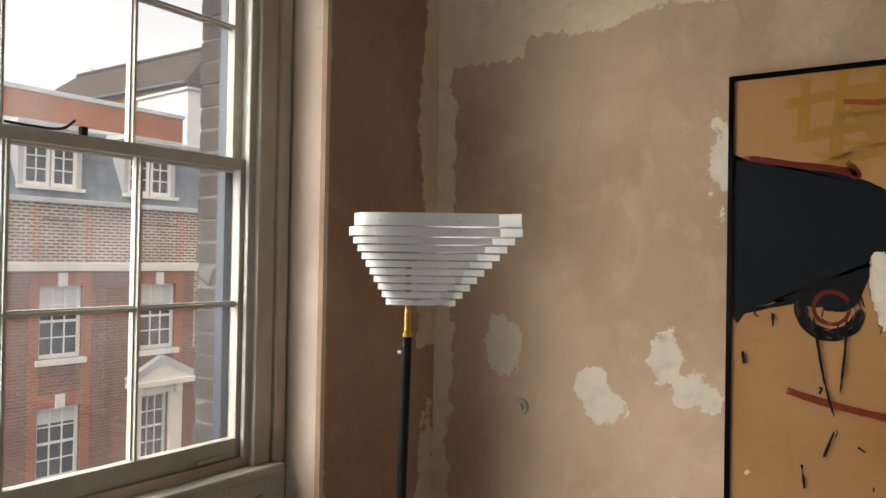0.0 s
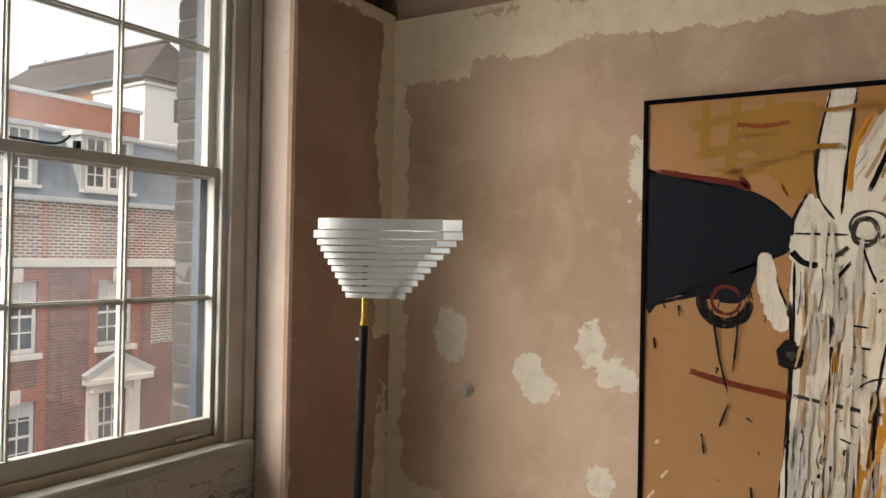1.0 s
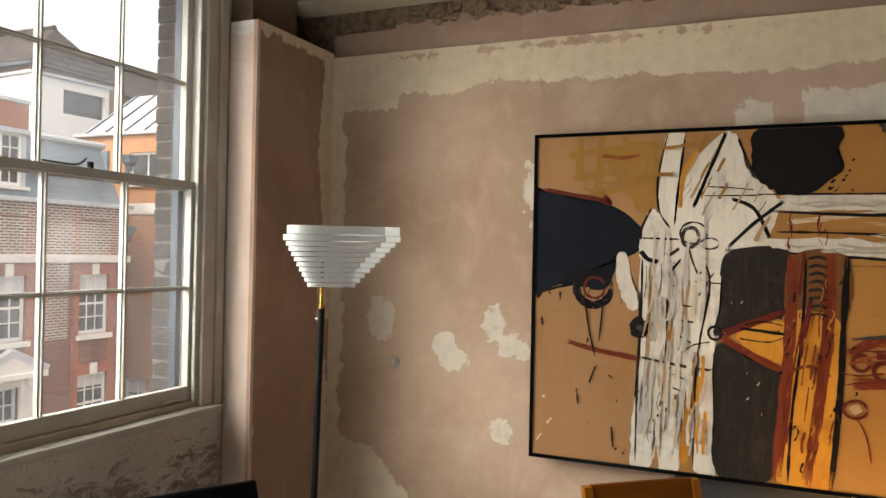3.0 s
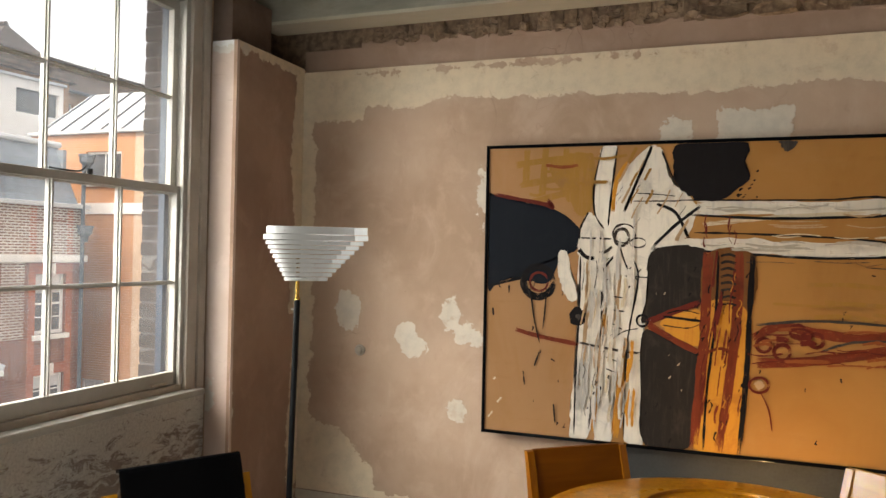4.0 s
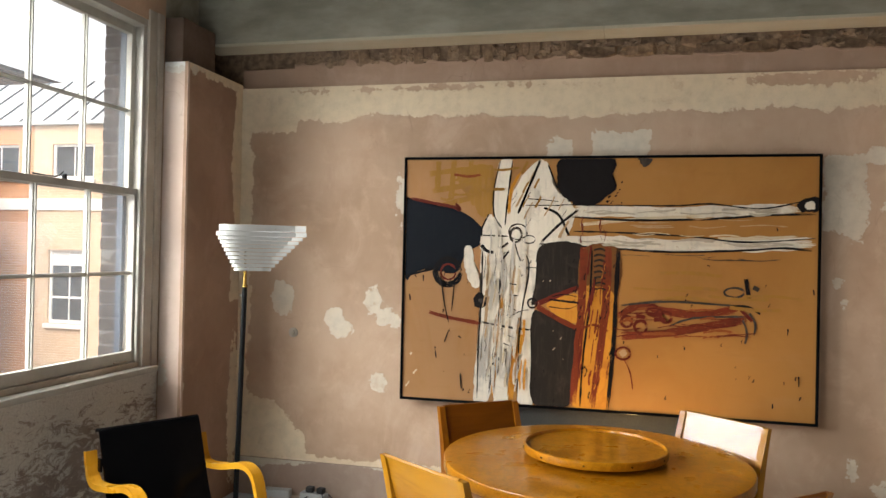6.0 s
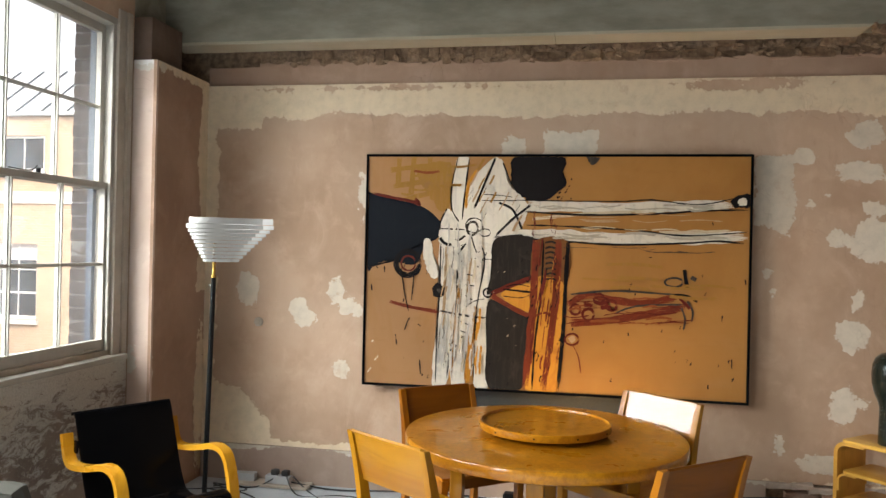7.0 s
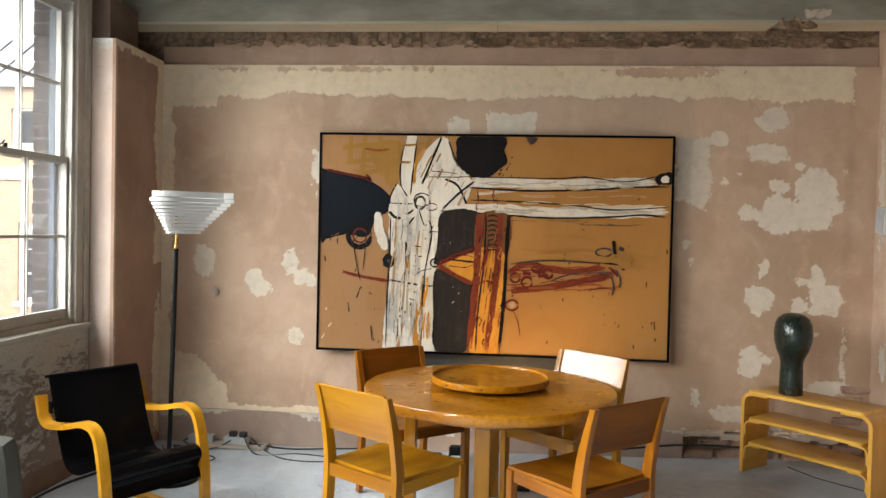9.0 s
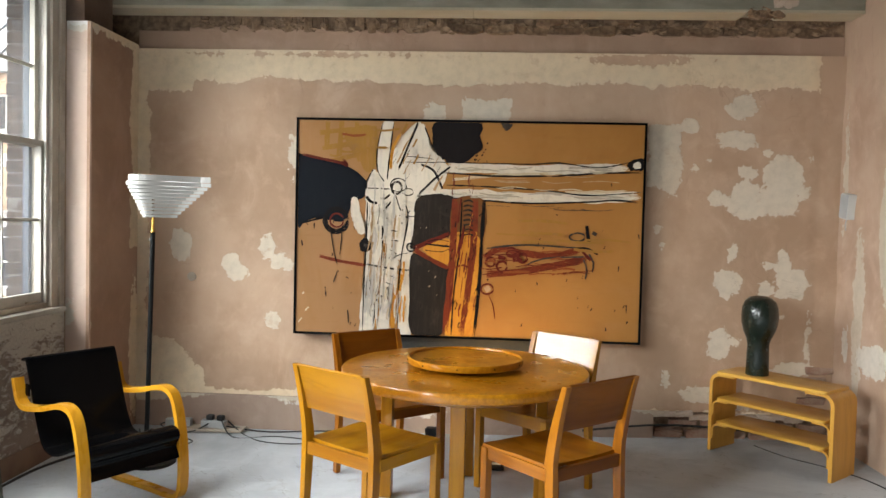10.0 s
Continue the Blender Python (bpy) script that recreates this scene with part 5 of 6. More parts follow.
def turntable(x, y):
    z = floor_z(0.69) + 0.7005
    t = thing("lazy_susan", pose(x, y, z), "low round birch turntable with a raised rim on the table", "turntable")
    part("base", lathe(bmesh.new(), [(0.12, 0.0), (0.125, 0.004), (0.125, 0.017), (0.1, 0.018)], 40), M_BLACK, t, "dark bearing ring", True)
    part("tray", lathe(bmesh.new(), [(0.285, 0.018), (0.297, 0.020), (0.301, 0.025), (0.301, 0.051), (0.298, 0.054), (0.290, 0.054), (0.288, 0.051), (0.287, 0.043), (0.27, 0.0415)], 80), M_TABLE, t, "", True)
    for k in range(10):
        a = 0.63 * k + 0.2
        d = Vector((math.cos(a), math.sin(a), 0))
        part("peg", tube(bmesh.new(), [d * 0.299 + Vector((0, 0, 0.036)), d * 0.3035 + Vector((0, 0, 0.036))], 0.004, 8), M_BLACK, t)


turntable(0.69, 1.375)


def armchair(x, y, turn):
    """Moulded black plywood seat hung between two bent birch arm loops; faces local +x."""
    c = thing("armchair", pose(x, y, 0.0, 0, 0, turn), "black moulded plywood armchair with bent golden birch arms", "armchair")
    shell = curve_points([(-0.318, 0, 0.730), (-0.295, 0, 0.740), (-0.272, 0, 0.725), (-0.228, 0, 0.60), (-0.172, 0, 0.44), (-0.118, 0, 0.335), (-0.05, 0, 0.305), (0.03, 0, 0.315), (0.14, 0, 0.358), (0.225, 0, 0.388),
                          (0.275, 0, 0.380), (0.290, 0, 0.350), (0.272, 0, 0.318), (0.262, 0, 0.292), (0.276, 0, 0.262), (0.286, 0, 0.235)], 6)
    part("seat_shell", band(bmesh.new(), [(q.x, q.z) for q in shell], -0.242, 0.242, 0.011), M_BLACK, c, "glossy black bent plywood", True)
    for s in (-1, 1):
        loop = curve_points([(-0.302, 0, 0.650), (-0.285, 0, 0.59), (-0.258, 0, 0.535), (-0.20, 0, 0.515), (-0.05, 0, 0.535), (0.09, 0, 0.568), (0.170, 0, 0.565), (0.222, 0, 0.525),
                             (0.258, 0, 0.42), (0.282, 0, 0.28), (0.288, 0, 0.13), (0.270, 0, 0.045), (0.21, 0, 0.017), (0.02, 0, 0.017), (-0.16, 0, 0.017), (-0.30, 0, 0.017)], 6)
        part("arm_loop", band(bmesh.new(), [(q.x, q.z) for q in loop], s * 0.268 - 0.0255, s * 0.268 + 0.0255, 0.026), M_ARM, c, "bent golden birch arm and runner", True)
        part("back_bracket", boxed((-0.268, s * 0.244 - 0.005, 0.56, -0.236, s * 0.244 + 0.005, 0.62), bevel=0.003), M_BLACK, c)
    part("seat_rail", boxed((0.19, -0.240, 0.308, 0.235, 0.240, 0.350), bevel=0.008), M_ARM, c)
    return c


armchair(-1.126, 1.133, -30.5)


def floor_lamp(x, y):
    """Tall black pole with a brass neck and a shade of stepped white metal strips."""
    lamp = thing("floor_lamp", pose(x, y, 0.0), "black floor lamp with stepped white metal strip shade and brass neck", "lamp")
    part("base", lathe(bmesh.new(), [(0.14, 0.0), (0.145, 0.006), (0.14, 0.018), (0.03, 0.028), (0.02, 0.05)], 40), M_BLACK_METAL, lamp, "", True)
    part("pole", tube(bmesh.new(), [(-0.025, -0.01, 0.03), (-0.012, -0.005, 0.7), (0, 0, 1.375)], 0.0135, 16), M_BLACK_METAL, lamp, "black leather-wrapped pole", True)
    part("neck", tube(bmesh.new(), [(0, 0, 1.372), (0, 0, 1.56)], 0.009, 14), M_BRASS, lamp, "polished brass neck", True)
    part("neck_ring", tube(bmesh.new(), [(0, 0, 1.368), (0, 0, 1.380)], 0.0145, 14), M_BRASS, lamp, "", True)
    part("switch", tube(bmesh.new(), [(-0.012, -0.008, 1.325), (-0.022, -0.012, 1.325)], 0.005, 8), M_SHADE, lamp, "small white switch")
    tiers = [(1.456 + 0.0203 * i, 0.0168) for i in range(9)] + [(1.6387, 0.0225), (1.6645, 0.033)]
    for i, (z0, high) in enumerate(tiers):
        s = min(i, 9) / 9
        left, right, deep = -0.057 - 0.076 * s, 0.084 + 0.200 * s, 0.050 + 0.125 * s
        if i == 10:
            left, right, deep = left + 0.012, right - 0.004, deep - 0.010
        front = [(left + (right - left) * f, -deep * d) for f, d in ((1.0, -0.02), (0.86, 0.16), (0.70, 0.42), (0.52, 0.72), (0.36, 0.93), (0.22, 0.98), (0.10, 0.80), (0.03, 0.48))]
        rear = [(px, -py + 0.02 * (px - left) / (right - left)) for px, py in reversed(front[1:])] + [(right + 0.002, 0.034), (right + 0.048, 0.034)]
        line = curve_points([(px, py, 0) for px, py in front + [(left, 0.0)] + rear], 4)
        bm = bmesh.new()
        rows = []
        for k, q in enumerate(line):
            d = (line[min(k + 1, len(line) - 1)] - line[max(k - 1, 0)]).normalized()
            m = Vector((-d.y, d.x, 0)) * 0.001
            rows.append([bm.verts.new(v) for v in (q + m + Vector((0, 0, z0)), q - m + Vector((0, 0, z0)), q - m + Vector((0, 0, z0 + high)), q + m + Vector((0, 0, z0 + high)))])
        for a, b in zip(rows, rows[1:]):
            for k in range(4):
                bm.faces.new((a[k], a[(k + 1) % 4], b[(k + 1) % 4], b[k]))
        bm.faces.new(rows[0])
        bm.faces.new(rows[-1])
        strip = part("shade_strip", bm, M_SHADE, lamp, "white metal strip", True)
        for f in (0.18, 0.48, 0.80):
            q = line[int(f * 0.5 * len(line))]
            d = Vector((q.x - 0.05, q.y, 0)).normalized()
            part("rivet", tube(bmesh.new(), [q + Vector((0, 0, z0 + 0.012)) - d * 0.002, q + Vector((0, 0, z0 + 0.012)) + d * 0.0025], 0.0022, 6), M_RIVET, strip)
    part("shade_floor", lathe(bmesh.new(), [(0.052, 1.466), (0.056, 1.468), (0.056, 1.471), (0.05, 1.473)], 24), M_SHADE, lamp)
    return lamp


floor_lamp(-1.17, 1.79)


def board(x0, x1, y0, y1, z, thick, corner, segments=5):
    """A flat board with rounded corners."""
    bm = bmesh.new()
    ring = []
    for cx, cy, a0 in ((x1 - corner, y1 - corner, 0), (x0 + corner, y1 - corner, 90), (x0 + corner, y0 + corner, 180), (x1 - corner, y0 + corner, 270)):
        ring += [(cx + corner * math.cos(radians(a0 + 90 * k / segments)), cy + corner * math.sin(radians(a0 + 90 * k / segments))) for k in range(segments + 1)]
    n = len(ring)
    e = 0.003
    mid = Vector(((x0 + x1) / 2, (y0 + y1) / 2))
    levels = [(z - thick, e), (z - thick + e, 0.0), (z - e, 0.0), (z, e)]
    rings = [[bm.verts.new((p[0] - inset * (1 if p[0] > mid.x else -1), p[1] - inset * (1 if p[1] > mid.y else -1), h)) for p in ring] for h, inset in levels]
    for a, b in zip(rings, rings[1:]):
        for k in range(n):
            bm.faces.new((a[k], a[(k + 1) % n], b[(k + 1) % n], b[k]))
    bm.faces.new(rings[0])
    bm.faces.new(rings[-1])
    return bm


def bent_leg(x, side, foot, top, reach, r, y0, y1, thick):
    """A strip that rises from the foot and bends over inwards under a board."""
    pts = [(x, foot), (x, (foot + top - r) / 2), (x, top - r)]
    pts += [(x + side * (r - r * math.cos(radians(a))), top - r + r * math.sin(radians(a))) for a in (18, 36, 54, 72, 90)]
    pts.append((x + side * reach, top))
    return band(bmesh.new(), pts, y0, y1, thick)


def shelf_bench(x, y, turn):
    """Three birch boards carried by bent legs and bent brackets. Local x along, y to the back."""
    b = thing("shelf_bench", pose(x, y, floor_z(2.45), 0, 0, turn), "low pale birch three-tier shelf bench with bent rounded legs", "shelf")
    length, deep = 0.785, 0.28
    part("top_board", board(0.045, length - 0.045, -0.012, deep + 0.004, 0.512, 0.020, 0.028), M_PALE, b, "", True)
    for z in (0.345, 0.195):
        part("middle_shelf" if z > 0.3 else "lower_shelf", board(0.050, length - 0.050, -0.010, deep, z, 0.019, 0.028), M_PALE, b, "", True)
    for x0, side in ((0.011, 1), (length - 0.011, -1)):
        part("leg", bent_leg(x0, side, 0.0, 0.490, 0.16, 0.060, 0.0, deep - 0.01, 0.021), M_PALE_Z, b, "wide bent birch leg", True)
        for z in (0.345, 0.195):
            part("bracket", bent_leg(x0 + side * 0.0165, side, z - 0.115, z - 0.0245, 0.10, 0.036, 0.002, deep - 0.014, 0.011), M_PALE_Z, b, "thin bent bracket", True)
    return b


shelf_bench(2.220, 2.340, -49.1)


def head_sculpture(x, y, z):
    """A smooth featureless head on a long neck, one mesh."""
    bm = bmesh.new()
    lathe(bm, [(0.066, 0.0), (0.068, 0.004), (0.066, 0.10), (0.064, 0.19), (0.072, 0.225), (0.092, 0.27), (0.104, 0.32), (0.107, 0.37), (0.102, 0.42), (0.088, 0.455), (0.062, 0.478), (0.03, 0.487), (0.006, 0.489)], 40)
    for v in bm.verts:
        if v.co.z > 0.2:
            v.co.y *= 1.12
            v.co.y += -0.012 * math.sin((v.co.z - 0.2) * 9)
    ob = part("sculpture", bm, M_GREEN, None, "dark green glazed head-shaped sculpture on the shelf bench", True)
    ob.location = (x, y, z)
    return tagged(ob, "", "sculpture")


head_sculpture(2.47, 2.22, floor_z(2.45) + 0.513)


def easy_chair(x, y, turn):
    c = thing("easy_chair", pose(x, y, 0.0, 0, 0, turn), "grey-olive felt upholstered easy chair with rounded arms", "armchair")
    body = boxed((-0.36, -0.34, 0.09, 0.36, 0.34, 0.36), bevel=0.05)
    part("seat", body, M_FABRIC, c, "", True)
    for s in (-1, 1):
        arm = boxed((s * 0.37 - 0.09, -0.36, 0.09, s * 0.37 + 0.09, 0.36, 0.64), bevel=0.085)
        for v in arm.verts:
            v.co.x -= s * 0.07 * max(0.0, v.co.z - 0.1) / 0.5
            v.co.y *= 1.0 - 0.10 * max(0.0, v.co.z - 0.1)
        part("arm", arm, M_FABRIC, c, "", True)
    part("back", boxed((-0.40, 0.22, 0.1, 0.40, 0.40, 0.72), bevel=0.08), M_FABRIC, c, "", True)
    for a in (-0.36, 0.36):
        for b in (-0.28, 0.30):
            part("leg", lathe(bmesh.new(), [(0.018, 0.0), (0.024, 0.095), (0.01, 0.1)], 12, a, b), M_BIRCH_Z, c)


easy_chair(-1.46, 0.02, 104)

# ---- small things ----
def cable(points, radius=0.0045, label="black cable lying on the floor by the wall"):
    ob = part("cable", tube(bmesh.new(), curve_points([(x, y, floor_z(x) + radius * 0.8 + dz) for x, y, dz in points], 8), radius, 6), M_RUBBER, None, label, True)
    return tagged(ob, "", "cable")


def offcut_board():
    ob = part("board_offcut", boxed((-1.34, 2.45, 0.006, -0.84, 2.578, 0.024), bevel=0.003), M_FRAME_PAINT, None, "thin beige board offcut lying on the floor by the skirting")
    return tagged(ob, "", "board")


offcut_board()


def power_block(x, y, turn, plugs):
    b = thing("power_block", pose(x, y, 0.0242, 0, 0, turn), "grey extension socket block lying on the floor by the wall", "socket")
    part("housing", boxed((-0.085, -0.03, 0.0, 0.085, 0.03, 0.05), bevel=0.006), M_GREYBOX, b)
    for k in range(plugs):
        part("plug", boxed((-0.05 + 0.075 * k, -0.022, 0.05, -0.005 + 0.075 * k, 0.022, 0.085), bevel=0.008), M_RUBBER, b, "black plug")


power_block(-1.30, 2.52, 4, 0)
power_block(-1.05, 2.51, -6, 2)
cable([(-1.62, 2.30, 0), (-1.35, 2.42, 0.0), (-1.42, 2.50, 0.03), (-1.36, 2.52, 0.04)])
cable([(-1.20, 2.10, 0), (-1.10, 2.25, 0), (-1.45, 2.40, 0.02), (-1.20, 2.44, 0), (-1.05, 2.50, 0.07)])
cable([(-1.0, 2.50, 0.08), (-0.86, 2.36, 0), (-0.60, 2.42, 0), (-0.35, 2.36, 0), (-0.15, 2.20, 0), (0.05, 2.14, 0), (0.22, 2.32, 0), (0.42, 2.46, 0.01)])
cable([(-1.55, 2.46, 0), (-1.48, 2.36, 0), (-1.30, 2.33, 0), (-1.22, 2.40, 0), (-1.34, 2.43, 0.012), (-1.44, 2.38, 0.01)])
cable([(-0.95, 2.50, 0.07), (-0.82, 2.44, 0.0), (-0.66, 2.30, 0), (-0.44, 2.27, 0), (-0.22, 2.34, 0), (0.0, 2.42, 0), (0.18, 2.40, 0)])
cable([(-0.97, 2.51, 0.03), (-0.70, 2.52, 0.0), (-0.40, 2.50, 0.02), (0.0, 2.53, 0.02), (0.35, 2.53, 0)], 0.006)
cable([(1.45, 2.50, 0.06), (1.9, 2.57, 0.085), (2.25, 2.575, 0.08), (2.60, 2.56, 0.05), (2.95, 2.40, 0.0)], 0.008)
cable([(-1.775, 0.55, 0.0), (-1.76, 1.1, 0), (-1.74, 1.6, 0.0), (-1.60, 2.0, 0)], 0.008)
# thin tube that stands in for a dark crack line in the floor
cable([(2.55, 2.45, 0), (2.66, 2.22, 0), (2.86, 1.98, 0), (2.98, 1.72, 0), (3.05, 1.2, 0)], 0.0035)


def wall_socket(x, z):
    s = thing("wall_fitting", pose(x, WALL_Y, z, 90), "small round white wall fitting on the plaster", "wall fitting")
    part("plate", lathe(bmesh.new(), [(0.030, -0.002), (0.031, 0.006), (0.027, 0.012), (0.02, 0.013)], 24), M_FRAME_PAINT, s, "", True)
    part("boss", lathe(bmesh.new(), [(0.016, 0.012), (0.016, 0.024), (0.011, 0.027)], 20), M_FRAME_PAINT, s, "cream boss", True)


wall_socket(-1.254, 1.048)


def wall_box():
    b = thing("wall_box", pose(SIDE_X, 2.44, 1.63, 8, 0, 0), "small white plastic box hanging askew on the side wall", "control box")
    part("case", boxed((-0.045, -0.055, -0.08, 0.004, 0.055, 0.08), bevel=0.005), M_SHADE, b)
    part("cover", boxed((-0.050, -0.050, -0.075, -0.045, 0.050, 0.075), bevel=0.002), M_GREYBOX, b)
    part("wire", tube(bmesh.new(), curve_points([(-0.01, 0.02, -0.08), (-0.012, 0.03, -0.12), (-0.006, 0.025, -0.16)]), 0.003, 6), M_GREYBOX, b)


wall_box()


def floor_spot(x, y, target, share):
    """A small black floodlight on the floor that washes the painting from below."""
    s = thing("floor_spotlight", pose(x, y, floor_z(x)), "small black floodlight on the floor aimed at the painting", "spotlight")
    part("foot", boxed((-0.06, -0.04, 0.0, 0.06, 0.04, 0.012), bevel=0.003), M_BLACK_METAL, s)
    for a in (-0.05, 0.043):
        part("stem", boxed((a, -0.006, 0.012, a + 0.007, 0.006, 0.09)), M_BLACK_METAL, s)
    head = part("lamp_head", boxed((-0.042, -0.03, 0.045, 0.042, 0.03, 0.10), bevel=0.005), M_BLACK_METAL, s)
    n = Nodes("lit_lens")
    n.put(n.b.inputs["Emission Color"], (1.0, 0.72, 0.38, 1.0))
    n.put(n.b.inputs["Emission Strength"], 2.5)
    part("lens", boxed((-0.036, 0.0305, 0.052, 0.036, 0.033, 0.094)), n.done((0.8, 0.7, 0.5), 0.4), head, "glowing warm lens")
    spot = new("spot_beam", bpy.data.lights.new("spot_beam", "SPOT"))
    spot.data.energy, spot.data.color, spot.data.spot_size, spot.data.spot_blend, spot.data.shadow_soft_size = SPOT_POWER * share, (1.0, 0.66, 0.28), radians(105), 1.0, 0.03
    spot.matrix_world = look((x, y + 0.045, floor_z(x) + 0.085), target)


floor_spot(0.46, 2.38, (1.15, 2.50, 0.95), 0.22)
floor_spot(0.86, 1.88, (1.0, 2.55, 1.75), 1.0)


# ---- the street outside ----
M_RED = bricks("brown_red_brick", (0.17, 0.065, 0.045), (0.25, 0.095, 0.06), (0.26, 0.20, 0.16), 0.008)
M_RUBBED = bricks("rubbed_red_brick", (0.40, 0.115, 0.06), (0.31, 0.088, 0.05), (0.40, 0.24, 0.17), 0.007)
M_RED_PALE = bricks("red_brick_pale_joints", (0.36, 0.11, 0.06), (0.27, 0.085, 0.05), (0.60, 0.52, 0.44), 0.016)
M_CHEQUER = bricks("pale_jointed_brick", (0.14, 0.065, 0.05), (0.22, 0.10, 0.07), (0.62, 0.56, 0.48), 0.020)
M_ORANGE = bricks("orange_brick", (0.50, 0.235, 0.11), (0.45, 0.20, 0.09), (0.62, 0.40, 0.25), 0.007)
M_BUFF_PALE = bricks("pale_buff_brick", (0.56, 0.41, 0.29), (0.52, 0.37, 0.25), (0.64, 0.50, 0.38), 0.007)
M_PARAPET = bricks("weathered_red_parapet", (0.40, 0.125, 0.05), (0.32, 0.095, 0.04), (0.38, 0.2, 0.13), 0.008)
M_BUFF = bricks("weathered_buff_brick", (0.38, 0.20, 0.10), (0.30, 0.15, 0.08), (0.40, 0.30, 0.2), 0.008)
M_SLATE = bricks("blue_grey_slate", (0.17, 0.20, 0.235), (0.21, 0.245, 0.28), (0.13, 0.15, 0.18), 0.006, 0.30, 0.20)
M_TILE = bricks("brown_roof_tile", (0.062, 0.043, 0.033), (0.088, 0.062, 0.047), (0.018, 0.014, 0.012), 0.06, 0.9, 0.32)
M_LEAD = surf("weathered_lead", (0.42, 0.45, 0.47), (0.55, 0.57, 0.58), 1.5, 0.6, 0.3, 12)
M_STONE = surf("white_painted_stone", (0.66, 0.64, 0.60), (0.76, 0.74, 0.70), 2.0, 0.7, 0.2, 20)
M_WHITEWOOD = surf("white_window_paint", (0.74, 0.73, 0.70), (0.82, 0.81, 0.78), 3.0, 0.5)
M_DARKGLASS = surf("dim_room_behind_glass", (0.03, 0.035, 0.04), (0.09, 0.10, 0.11), 1.5, 0.06, 0.0)
M_BLIND = surf("pale_blind", (0.55, 0.56, 0.56), (0.65, 0.66, 0.66), 2.0, 0.6)
M_PIPE = surf("blue_grey_iron", (0.05, 0.065, 0.08), (0.08, 0.095, 0.11), 3.0, 0.6)
M_ROAD = surf("asphalt", (0.045, 0.045, 0.047), (0.065, 0.064, 0.062), 0.4, 0.9, 0.3, 8)

tagged(part("ground", boxed((-400, -400, -9.3, 400, 400, -9.0)), M_ROAD, None, "grey asphalt street far below"), "", "ground", "", "structure")


def far_window(parent, u0, u1, z0, z1, cols, rows, y=0.10, blind=0.0, sill=True, meet=True):
    """A white sash window set into a facade: local x along, y inwards."""
    w = part("window", boxed((u0, y, z0, u0 + 0.07, y + 0.08, z1), (u1 - 0.07, y, z0, u1, y + 0.08, z1), (u0 + 0.07, y, z0, u1 - 0.07, y + 0.08, z0 + 0.10), (u0 + 0.07, y, z1 - 0.07, u1 - 0.07, y + 0.08, z1)), M_WHITEWOOD, parent, "white-painted sash window")
    for k in range(1, cols):
        c = u0 + 0.07 + (u1 - u0 - 0.14) * k / cols
        part("glazing_bar", boxed((c - 0.015, y + 0.02, z0 + 0.1, c + 0.015, y + 0.07, z1 - 0.07)), M_WHITEWOOD, w)
    for k in range(1, rows):
        c = z0 + 0.10 + (z1 - z0 - 0.17) * k / rows
        t = 0.03 if meet and k == rows // 2 else 0.014
        part("glazing_bar", boxed((u0 + 0.07, y + 0.015, c - t, u1 - 0.07, y + 0.072, c + t)), M_WHITEWOOD, w)
    part("pane", boxed((u0 + 0.05, y + 0.05, z0 + 0.05, u1 - 0.05, y + 0.06, z1 - 0.05)), M_DARKGLASS, w, "dark reflecting glass")
    if blind:
        part("blind", boxed((u0 + 0.07, y + 0.042, z1 - 0.07 - blind, u1 - 0.07, y + 0.048, z1 - 0.07)), M_BLIND, w, "pale blind behind the glass")
    if sill:
        part("sill", boxed((u0 - 0.08, -0.10, z0 - 0.14, u1 + 0.08, y + 0.08, z0), bevel=0.01), M_STONE, w, "white stone sill")
    return w


def slope(bm, u0, u1, y0, z0, y1, z1, thick=0.12):
    """A roof slope that climbs from (y0, z0) to (y1, z1)."""
    d = Vector((0, y1 - y0, z1 - z0)).normalized()
    n = Vector((0, -d.z, d.y)) * thick
    a = [bm.verts.new(v) for u in (u0, u1) for v in (Vector((u, y0, z0)), Vector((u, y1, z1)), Vector((u, y1, z1)) - n, Vector((u, y0, z0)) - n)]
    for f in ((0, 1, 2, 3), (4, 5, 6, 7), (0, 1, 5, 4), (1, 2, 6, 5), (2, 3, 7, 6), (3, 0, 4, 7)):
        bm.faces.new([a[k] for k in f])
    return bm


